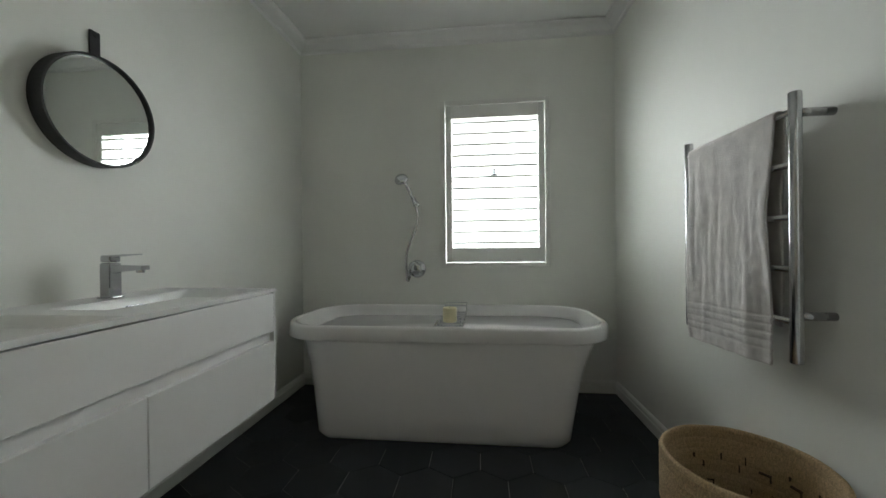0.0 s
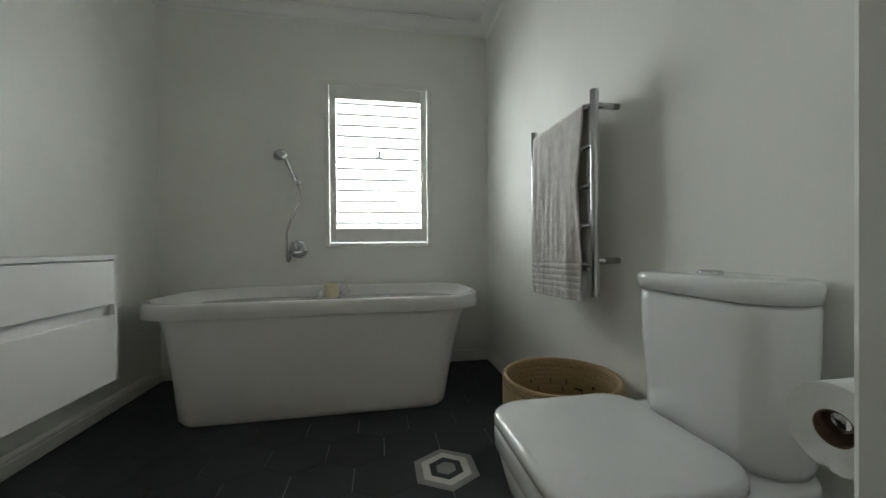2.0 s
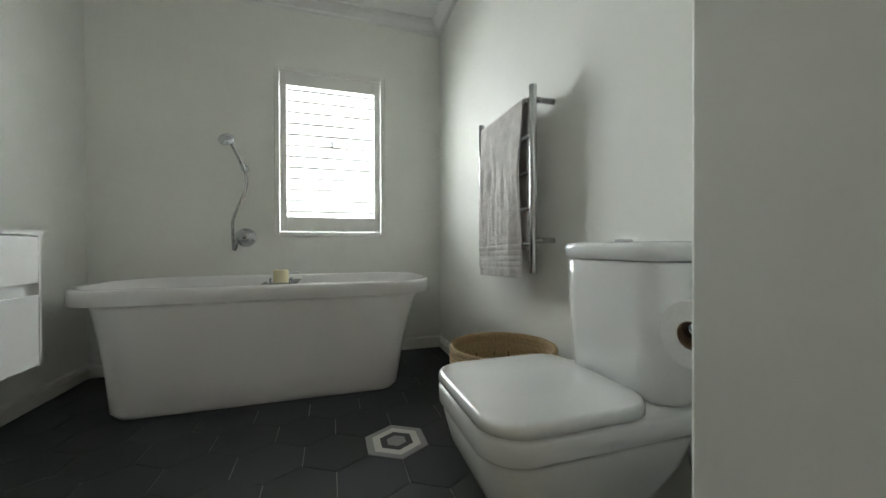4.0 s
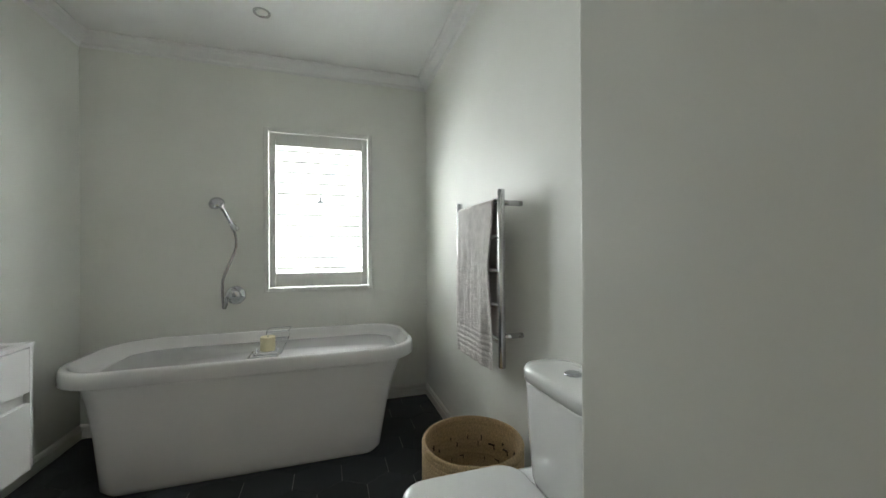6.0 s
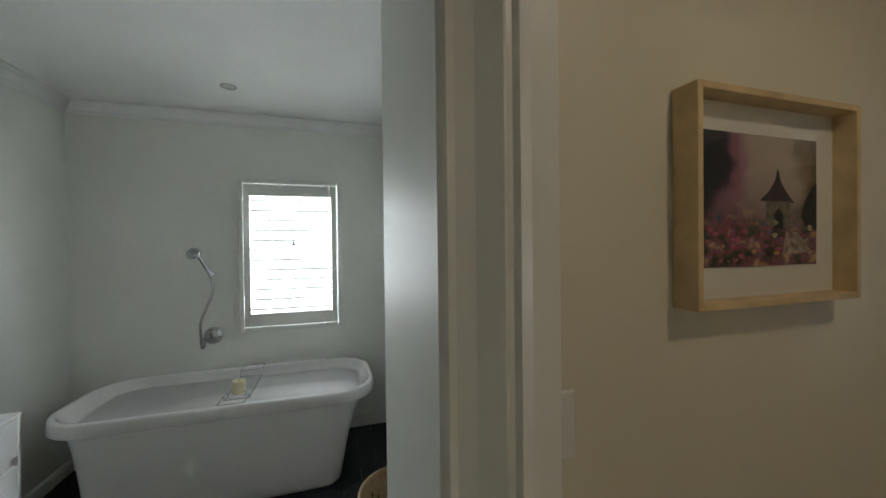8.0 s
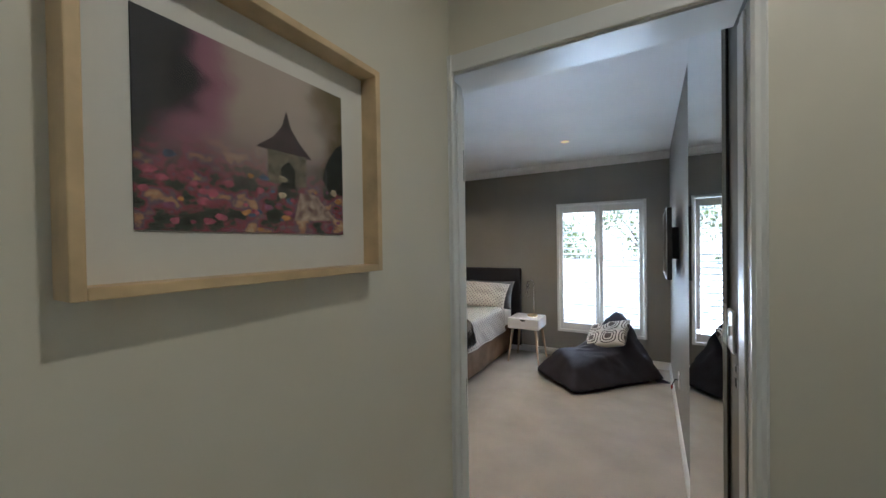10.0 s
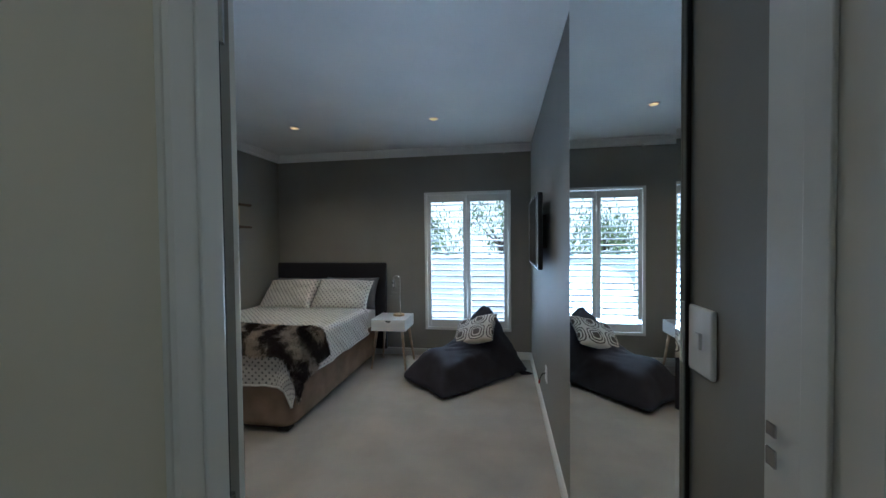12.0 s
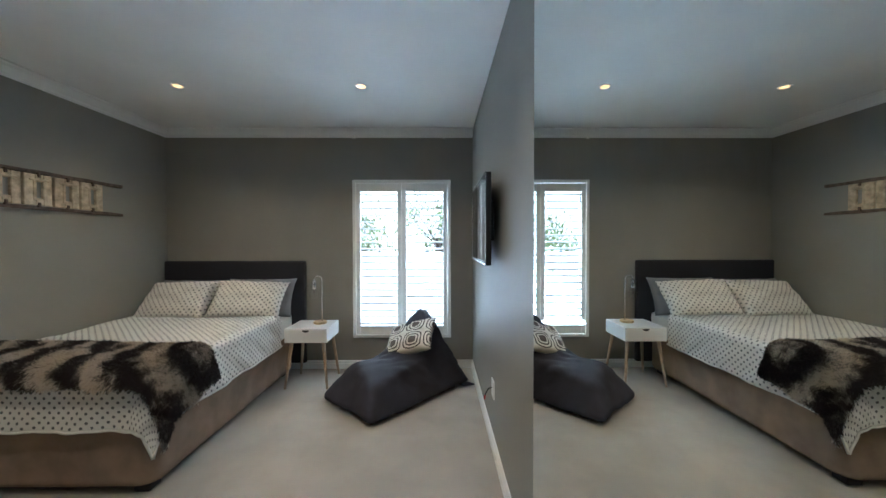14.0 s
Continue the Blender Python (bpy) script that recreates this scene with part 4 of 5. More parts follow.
def switch(m, label, w=0.07, h=0.115):
    t = thing("light_switch", m, label, "light switch", "light switches")
    part("plate", cube(-w / 2, w / 2, -0.009, 0, -h / 2, h / 2, 0.004), SWITCH, t)
    part("rocker", cube(-0.009, 0.009, -0.014, -0.008, -0.014, 0.014, 0.002), SWITCH, t)
    return t


# ---- passage ----
switch(pose(0.77, YP, 1.312), "white plastic light switch on the cream passage wall")


def picture():
    x0, x1, z0, z1, dp = 1.025, 1.485, 1.492, 1.897, 0.052
    t = thing("picture", pose(0, YP, 0), "framed garden painting print in a deep pale pine box frame", "picture")
    for a, b_, c, d in ((x0, x0 + 0.013, z0, z1), (x1 - 0.013, x1, z0, z1), (x0 + 0.013, x1 - 0.013, z0, z0 + 0.013), (x0 + 0.013, x1 - 0.013, z1 - 0.013, z1)):
        part("frame_side", cube(a, b_, -dp, -0.002, c, d, 0.0015), PINE, t)
    part("mount", cube(x0 + 0.012, x1 - 0.012, -0.012, -0.004, z0 + 0.012, z1 - 0.012), MAT_BOARD, t, "white mount board")
    px0, px1, pz0, pz1 = 1.089, 1.413, 1.565, 1.827
    m = mat("garden_print", (0.2, 0.14, 0.12), 0.6, vary=0.2, scale=10, bump=0.0)
    nt = m.node_tree
    bs = nt.nodes["Principled BSDF"]
    tc, mp, nz, rp, gr, rp2, mx = (nt.nodes.new("ShaderNode" + k) for k in ("TexCoord", "Mapping", "TexNoise", "ValToRGB", "SeparateXYZ", "ValToRGB", "Mix"))
    mp.inputs["Scale"].default_value = (1.0, 1.0, 1.4)
    nz.inputs["Scale"].default_value, nz.inputs["Detail"].default_value, nz.inputs["Roughness"].default_value = 24, 4, 0.6
    els = rp.color_ramp.elements
    els[0].position, els[0].color = 0.34, (0.012, 0.014, 0.012, 1)
    els[1].position, els[1].color = 0.72, (0.62, 0.5, 0.3, 1)
    for p, c in ((0.44, (0.05, 0.07, 0.05, 1)), (0.5, (0.3, 0.06, 0.09, 1)), (0.55, (0.14, 0.11, 0.16, 1)), (0.62, (0.5, 0.27, 0.14, 1))):
        els.new(p).color = c
    # pale dusk sky opening behind the gazebo, closed in by dark violet trees
    e2 = rp2.color_ramp.elements
    e2[0].position, e2[0].color = 0.0, (0.5, 0.42, 0.36, 1)
    e2[1].position, e2[1].color = 0.25, (0.02, 0.02, 0.024, 1)
    for p, c in ((0.1, (0.45, 0.38, 0.32, 1)), (0.18, (0.28, 0.2, 0.2, 1)), (0.22, (0.09, 0.06, 0.07, 1))):
        e2.new(p).color = c
    far, blur, add = (nt.nodes.new("ShaderNode" + k) for k in ("VectorMath", "Math", "Math"))
    far.operation, blur.operation, add.operation = "DISTANCE", "MULTIPLY_ADD", "ADD"
    far.inputs[1].default_value = (px0 + 0.66 * (px1 - px0), -0.0145, pz0 + 0.92 * (pz1 - pz0))
    blur.inputs[1].default_value, blur.inputs[2].default_value = 0.16, -0.08
    nt.links.new(tc.outputs["Object"], far.inputs[0])
    nz2 = nt.nodes.new("ShaderNodeTexNoise")
    nz2.inputs["Scale"].default_value, nz2.inputs["Detail"].default_value = 6.5, 4
    nt.links.new(tc.outputs["Object"], mp.inputs["Vector"])
    for n in (nz, nz2):
        nt.links.new(mp.outputs["Vector"], n.inputs["Vector"])
    nt.links.new(nz.outputs["Fac"], rp.inputs["Fac"])
    nt.links.new(nz2.outputs["Fac"], blur.inputs[0])
    nt.links.new(far.outputs["Value"], add.inputs[0])
    nt.links.new(blur.outputs[0], add.inputs[1])
    nt.links.new(add.outputs[0], rp2.inputs["Fac"])
    nt.links.new(tc.outputs["Object"], gr.inputs["Vector"])
    mr = nt.nodes.new("ShaderNodeMapRange")
    mr.inputs["From Min"].default_value, mr.inputs["From Max"].default_value = pz0 + 0.06, pz0 + 0.14
    nt.links.new(gr.outputs["Z"], mr.inputs["Value"])
    mx.data_type = "RGBA"
    nt.links.new(mr.outputs["Result"], mx.inputs["Factor"])
    nt.links.new(rp.outputs["Color"], mx.inputs["A"])
    back = rp2.outputs["Color"]
    wob = nt.nodes.new("ShaderNodeMath")
    wob.operation = "MULTIPLY_ADD"
    wob.inputs[1].default_value = 0.22
    nt.links.new(nz2.outputs["Fac"], wob.inputs[0])
    nt.links.new(gr.outputs["X"], wob.inputs[2])
    w_ = px1 - px0
    for lo, hi, col in ((0.62, 0.42, (0.3, 0.13, 0.19, 1)), (0.43, 0.3, (0.014, 0.014, 0.02, 1)), (0.98, 1.22, (0.13, 0.095, 0.03, 1))):
        m2, x2 = nt.nodes.new("ShaderNodeMapRange"), nt.nodes.new("ShaderNodeMix")
        m2.interpolation_type = "SMOOTHSTEP"
        m2.inputs["From Min"].default_value, m2.inputs["From Max"].default_value = px0 + lo * w_ + 0.035, px0 + hi * w_ + 0.035
        x2.data_type = "RGBA"
        nt.links.new(wob.outputs[0], m2.inputs["Value"])
        nt.links.new(m2.outputs["Result"], x2.inputs["Factor"])
        nt.links.new(back, x2.inputs["A"])
        x2.inputs["B"].default_value = col
        back = x2.outputs["Result"]
    nt.links.new(back, mx.inputs["B"])
    nt.links.new(mx.outputs["Result"], bs.inputs["Base Color"])
    pr = part("print", cube(px0, px1, -0.0145, -0.0125, pz0, pz1), m, t, "painted garden scene with a gazebo")
    # gazebo, trees, path and flower beds of the painted scene, as flat shapes of colour
    flat = lambda name, pts, mt, k: part(name, loft(bmesh.new(), [[(px0 + (px1 - px0) * u, y, pz0 + (pz1 - pz0) * v) for u, v in pts] for y in (-0.0148 - 0.0001 * k, -0.0146)]), mt, pr)
    dark, roof, wallc = mat("print_dark", (0.02, 0.025, 0.02), 0.6, vary=0.4, scale=60, bump=0), mat("print_roof", (0.07, 0.045, 0.05), 0.6, vary=0.3, scale=60, bump=0), mat("print_stone", (0.22, 0.19, 0.13), 0.6, vary=0.3, scale=70, bump=0)
    rng = random.Random(12)
    tint = lambda name, c, c2: mat(name, c, 0.6, vary=0.3, scale=75, bump=0, color2=c2)
    blooms = [tint("print_bloom", c, [k * 0.45 for k in c]) for c in ((0.5, 0.12, 0.18), (0.6, 0.28, 0.08), (0.55, 0.46, 0.3), (0.3, 0.1, 0.2), (0.12, 0.16, 0.26))]
    for i in range(60):
        u, v = rng.random(), rng.betavariate(1.3, 2.2) * 0.4 + 0.02
        if 0.66 < u < 0.94 and v < 0.27:
            continue
        r = rng.uniform(0.01, 0.03)
        flat("painted_flowers", [(min(0.995, max(0.005, u + r * rng.uniform(0.6, 1.2) * math.cos(a))), max(0.005, v + 0.8 * r * rng.uniform(0.6, 1.2) * math.sin(a))) for a in (0, 1.05, 2.1, 3.15, 4.2, 5.25)], blooms[0 if u < 0.35 and i % 2 else i % 5], 6 + i * 0.02)
    flat("painted_trees", ((1, 0.28), (1, 0.66), (0.95, 0.62), (0.88, 0.5), (0.85, 0.38), (0.9, 0.3)), dark, 2)
    flat("painted_roof", ((0.46, 0.5), (0.55, 0.58), (0.6, 0.66), (0.625, 0.76), (0.65, 0.66), (0.7, 0.58), (0.78, 0.49)), roof, 3)
    flat("painted_gazebo", ((0.52, 0.3), (0.52, 0.5), (0.74, 0.5), (0.74, 0.3)), wallc, 4)
    flat("painted_arch", ((0.59, 0.28), (0.59, 0.4), (0.63, 0.45), (0.67, 0.4), (0.67, 0.28)), dark, 5)
    flat("painted_steps", ((0.66, 0.08), (0.7, 0.26), (0.8, 0.26), (0.94, 0.1)), mat("print_path", (0.5, 0.4, 0.3), 0.6, vary=0.3, scale=80, bump=0, color2=(0.16, 0.09, 0.08)), 8)
    g = part("glass", cube(x0 + 0.013, x1 - 0.013, -0.019, -0.0175, z0 + 0.013, z1 - 0.013), GLASS, t)
    g.visible_shadow = False
    return t


picture()
# unseen lamp and fitting, added only to brighten the passage
lamp("passage_fill_lamp", "SPOT", look((1.2, -1.1, ZH - 0.03), (1.2, -0.8, 0)), 9.5, (1.0, 0.81, 0.58), cone=160)
downlight(1.2, -1.1, ZH, True, "unseen warm downlight added to light the passage")

# ---- bedroom ----
for x in (4.864, 3.11):
    for y in (1.543, 0.111):
        downlight(x, y, ZR, True, "lit warm downlight in the bedroom ceiling")
        lamp("bedroom_downlight_lamp", "SPOT", look((x, y, ZR - 0.02), (x, y, 0)), 25, (1.0, 0.68, 0.38), cone=136)

wmr = thing("wardrobe_mirror", pose(0, 0, 0), "full-height frameless mirror with a black edge on the wall", "mirror")
part("glass", cube(2.222, 3.335, YM + 0.009, YM + 0.015, 0.012, ZR - 0.012), MIRROR, wmr)
part("edge_strip", loft(bmesh.new(), [[(2.222, YM + 0.0154, z), (2.244, YM + 0.0154, z), (2.244, YM + 0.0158, z), (2.222, YM + 0.018, z)] for z in (0.012, ZR - 0.012)]), MIRROR, wmr, "bevelled mirror edge")
part("backing", cube(2.219, 3.333, YM + 0.002, YM + 0.0088, 0.012, ZR - 0.012, 0.001), BLACK_METAL, wmr, "black backing board")
switch(pose(2.175, YM, 1.292, 0, 0, 180), "white plastic light switch on the taupe wall beside the mirror", 0.075, 0.115)

BX0, BX1, BY0, BY1, BZ = 3.96, 5.86, 1.06, 2.455, 0.66


def bed():
    t = thing("bed_base", pose(0, 0, 0), "taupe suede divan bed base on black legs", "bed")
    d = bmesh.new()
    loft(d, [rrect(BX0 + o, BX1 - 0.3 * o, BY0 + o, BY1 - 0.3 * o, 0.09, z, 8) for o, z in ((0.03, 0.05), (0.014, 0.055), (0.003, 0.075), (0.0, 0.1), (0.002, 0.25), (0.0, 0.37), (0.006, 0.39), (0.02, 0.4))])
    part("divan", d, SUEDE, t, smooth=True)
    for x in (BX0 + 0.09, BX1 - 0.1):
        for y in (BY0 + 0.1, BY1 - 0.1):
            part("leg", cube(x - 0.045, x + 0.045, y - 0.045, y + 0.045, 0, 0.078, 0.008), BLACK, t, "black plastic bed leg")
    # black board added under the divan to draw the shade at its foot
    part("shade_board", cube(BX0 + 0.05, BX1 - 0.05, BY0 + 0.1, BY1 - 0.1, 0.02, 0.052, 0.004), BLACK, t, "black board for the shade under the divan")
    m = thing("mattress", pose(0, 0, 0.4), "white mattress on the divan bed base", "mattress")
    part("body", cube(BX0 + 0.01, BX1, BY0 + 0.01, BY1 - 0.01, 0, 0.24, 0.04, 4), SHEET, m)
    h = thing("headboard", pose(0, 0, 0), "dark upholstered headboard against the taupe wall", "headboard")
    part("pad", cube(5.897, XE - 0.017, 0.948, 2.465, 0.08, 1.192, 0.018, 3), HEAD, h)
    for y in (1.3, 2.1):
        part("strut", cube(5.92, 5.95, y - 0.03, y + 0.03, 0, 0.1), BLACK, h)


bed()


def over_bed(s, w, r):
    """How far out and down a cloth goes that is pulled s metres over an edge whose top is rounded."""
    q = r * math.pi / 2
    if s <= 0:
        return s, 0.0
    if s < q:
        a = s / r
        return r * math.sin(a), -r * (1 - math.cos(a))
    return r + w * (s - q), -r - (s - q) * math.sqrt(1 - w * w)


def drape(x_from, x_len, y_from, y_len, lift, r, seed, foot_line):
    """A cloth lying on the bed: along x towards the foot, along y over the open side, round the corner between."""
    cr = 0.06

    def f(u, v):
        a, b = x_from - u * x_len, y_from - v * y_len
        px, py = BX0 + 0.03 + cr - a, BY0 + 0.03 + cr - b
        n = noise.noise((a * 3.0, b * 3.0, seed)) * 0.012 + noise.noise((a * 9, b * 9, seed + 3)) * 0.005
        if px > 0 and py > 0:
            h = math.hypot(px, py)
            dx, dy = px / h, py / h
            cx, cy = BX0 + 0.03 + cr, BY0 + 0.03 + cr
            d = h - cr
        elif px > py:
            dx, dy, cx, cy, d = 1, 0, BX0 + 0.03 + cr, b, px - cr
        else:
            dx, dy, cx, cy, d = 0, 1, a, BY0 + 0.03 + cr, py - cr
        out, dz = over_bed(d, 0.07, r)
        k = min(1, max(0.0, d - 0.04) / 0.3)
        along = b * 19 + a * 15
        out += (0.009 * math.sin(along + seed) + 0.004 * math.sin(along * 2.3)) * k + n * min(1, max(0.0, d) / 0.06)
        z = BZ + lift + dz + (n + 0.02 * foot_line * math.sin(math.pi * min(1, max(0, v)))) * (1 - min(1, max(0.0, d) / 0.06))
        return (cx - dx * (cr + out), cy - dy * (cr + out), z)

    return f


dv = thing("duvet", pose(0, 0, 0), "white duvet printed with small grey dots on the bed", "duvet")
over = drape(5.5, 1.84, 2.44, 1.68, 0.025, 0.05, 1.0, 0.4)
hem = bmesh.new()
tube(hem, [over(1, i / 60) for i in range(61)], 0.008, 6)
tube(hem, [over(i / 60, 1) for i in range(61)], 0.008, 6)
part("hem", hem, SHEET, dv, "white stitched hem", smooth=True)
o = part("cover", sheet(120, 96, over, lambda u, v: (u * 1.84, v * 1.68)), DOTS, dv, smooth=True)
sol = o.modifiers.new("thickness", "SOLIDIFY")
sol.thickness, sol.offset = 0.02, -1


def throw():
    """A striped long-pile throw across the foot of the bed, hanging over its corner."""
    t = thing("throw_blanket", pose(0, 0, 0), "brown and cream striped faux fur throw across the bed", "blanket")
    base = drape(4.46, 0.69, 2.43, 1.77, 0.062, 0.085, 7.0, 0.0)

    def f(u, v):
        # its upper edge runs aslant, and its free corner hangs lowest
        k, e = max(0.0, v - 0.25), max(0.0, v - 0.72) / 0.28
        top = 0.02 + 0.2 * k - 0.55 * max(0.0, v - 0.7)
        end = 0.88 + 0.03 * k + 0.13 * e * e
        hang = v - e * 0.075 * (1 - u)
        return base(top + u * (end - top) + 0.012 * math.sin(v * 31) * (u > 0.97), hang + 0.006 * noise.noise((u * 9, 3.0, 1.0)) * e)

    bm = sheet(60, 110, f)
    bm.normal_update()
    rng = random.Random(9)
    vs, fs = [], []
    bm.faces.ensure_lookup_table()
    for fc in bm.faces:
        c, nrm = fc.calc_center_median(), fc.normal.copy()
        if nrm.z < -0.2 or (nrm.z < 0.3 and (nrm.x > 0.3 or nrm.y > 0.3)):
            nrm = -nrm
        tang = (fc.verts[1].co - fc.verts[0].co).normalized()
        side = nrm.cross(tang)
        for _ in range(15):
            p = c + tang * rng.uniform(-0.01, 0.01) + side * rng.uniform(-0.012, 0.012)
            lean = (nrm + tang * rng.gauss(0.8, 0.4) + side * rng.gauss(0, 0.45)).normalized()
            ln = rng.uniform(0.012, 0.03)
            w = (tang * rng.uniform(-1, 1) + side * rng.uniform(-1, 1)).normalized() * 0.0022
            k = len(vs)
            vs += [p - w, p + w, p + lean * ln * 0.6 + w * 0.6 + tang * 0.002, p + lean * ln + tang * 0.008]
            fs += [(k, k + 1, k + 2), (k, k + 2, k + 3)]
    o = part("backing", bm, FUR, t, smooth=True)
    sol = o.modifiers.new("thickness", "SOLIDIFY")
    sol.thickness, sol.offset = 0.014, -1
    me = bpy.data.meshes.new("fur_layer")
    me.from_pydata(vs, [], fs)
    me.materials.append(FUR)
    pl = tagged(new("fur_layer", me), "long tufted fur", kind="stuff")
    pl.parent = t
    return t


throw()


def pillow_mesh(w, h, th, seed, n=26):
    """A stuffed pillow with pinched corners and a creased cover; both faces, joined at the seam."""
    bm = bmesh.new()
    lay = bm.loops.layers.uv.new("UVMap")
    grid = {}
    for s in (1, -1):
        for i in range(n + 1):
            for j in range(n + 1):
                u, v = 2 * i / n - 1, 2 * j / n - 1
                e = (1 - abs(u) ** 2.6) * (1 - abs(v) ** 2.6)
                edge = i in (0, n) or j in (0, n)
                if edge and s < 0:
                    grid[s, i, j] = grid[1, i, j]
                    continue
                pin = 1 - 0.07 * (1 - abs(u) ** 2) * (abs(v) ** 6)
                pin2 = 1 - 0.07 * (1 - abs(v) ** 2) * (abs(u) ** 6)
                cr = 0.012 * noise.noise((u * 3 + seed, v * 3, s * 2.0)) + 0.005 * noise.noise((u * 9 + seed, v * 9, s * 3.0))
                y = s * (th / 2 * max(0, e) ** 0.42) + (cr if not edge else 0)
                grid[s, i, j] = bm.verts.new((w / 2 * u * pin2, y, h / 2 * v * pin))
    for s in (1, -1):
        for i in range(n):
            for j in range(n):
                q = [grid[s, i, j], grid[s, i + 1, j], grid[s, i + 1, j + 1], grid[s, i, j + 1]]
                f = bm.faces.new(q if s < 0 else q[::-1])
                co = {q[0]: (i, j), q[1]: (i + 1, j), q[2]: (i + 1, j + 1), q[3]: (i, j + 1)}
                for lp in f.loops:
                    a, b = co[lp.vert]
                    lp[lay].uv = (a / n * w, b / n * h)
    return bm


for nm, m, w, h, th, mt, lab, sd in (
    ("pillow", pose(5.72, 2.07, 0.815, 30, 0, 88), 0.7, 0.42, 0.15, SLATE, "slate grey pillow behind a dotted pillow", 3),
    ("pillow", pose(5.74, 1.36, 0.82, 26, 0, 92), 0.7, 0.42, 0.15, SLATE, "slate grey pillow against the headboard", 5),
    ("pillow", pose(5.54, 2.06, 0.825, 42, 2, 85), 0.72, 0.44, 0.16, DOTS, "white pillow with small grey dots leaning back", 1),
    ("pillow", pose(5.56, 1.385, 0.825, 41, -2, 93), 0.7, 0.44, 0.16, DOTS, "plump white pillow with small grey dots", 2),
):
    t = thing(nm, m, lab, "pillow", "pillows on the bed")
    part("cover", pillow_mesh(w, h, th, sd), mt, t, smooth=True)


def bedside_table():
    t = thing("bedside_table", pose(5.60, 0.765, 0), "white bedside table with one drawer and splayed beech legs", "bedside table")
    part("case", cube(-0.2, 0.2, -0.2, 0.2, 0.44, 0.572, 0.003), LACQUER, t)
    d = bmesh.new()
    pts = [(-0.185, 0.448), (0.185, 0.448), (0.185, 0.56)] + [(0.035 * math.cos(radians(a)), 0.56 - 0.022 * math.sin(radians(a))) for a in range(0, 181, 20)] + [(-0.185, 0.56)]
    loft(d, [[(x, y, z) for y, z in pts] for x in (-0.2035, -0.2005)])
    part("drawer_front", d, LACQUER, t)
    n = bmesh.new()
    loft(n, [[(x, 0.034 * math.cos(radians(a)), 0.5595 - 0.021 * math.sin(radians(a))) for a in range(0, 181, 20)] for x in (-0.2025, -0.2002)])
    part("finger_notch", n, BLACK, t, "dark finger notch")
    for sx in (-1, 1):
        for sy in (-1, 1):
            b = bmesh.new()
            tube(b, [(sx * 0.2, sy * 0.2, 0.001), (sx * 0.145, sy * 0.15, 0.44)], 0.011, 12, taper=0.018)
            part("leg", b, OAK_LEG, t, "pale beech leg", smooth=True)
    return t


bedside_table()


def table_lamp():
    t = thing("table_lamp", pose(5.64, 0.685, 0.572), "hooked chrome table lamp with a bare globe bulb", "table lamp")
    part("base", loft(bmesh.new(), [circle(0, 0.02, z, r, 32) for z, r in ((0.001, 0.062), (0.003, 0.065), (0.022, 0.065), (0.025, 0.062))]), PINE, t, "round pale wooden base")
    b = bmesh.new()
    tube(b, [(0, 0, 0.02), (0, 0, 0.44)] + arc((0, 0.04, 0.44), 0.04, 180, 0, 12, (0, 1, 0), (0, 0, 1))[1:] + [(0, 0.08, 0.42)], 0.0055, 10)
    part("stem", b, CHROME, t, smooth=True)
    b = bmesh.new()
    loft(b, [circle(0, 0.08, z, r, 20) for z, r in ((0.435, 0.008), (0.43, 0.019), (0.35, 0.019), (0.345, 0.016))])
    part("lamp_holder", b, CHROME, t, smooth=True)
    b = bmesh.new()
    loft(b, [circle(0, 0.08, z, r, 20) for z, r in ((0.35, 0.013), (0.335, 0.016), (0.322, 0.028), (0.305, 0.04), (0.285, 0.044), (0.265, 0.04), (0.25, 0.026), (0.244, 0.008))])
    part("bulb", b, GLASS, t, "clear glass globe bulb", smooth=True)
    b = bmesh.new()
    tube(b, [(0, 0.08, 0.345), (0, 0.074, 0.3), (0, 0.08, 0.28), (0, 0.086, 0.3), (0, 0.08, 0.345)], 0.0015, 6)
    part("filament", b, BLACK_METAL, t)
    return t


table_lamp()


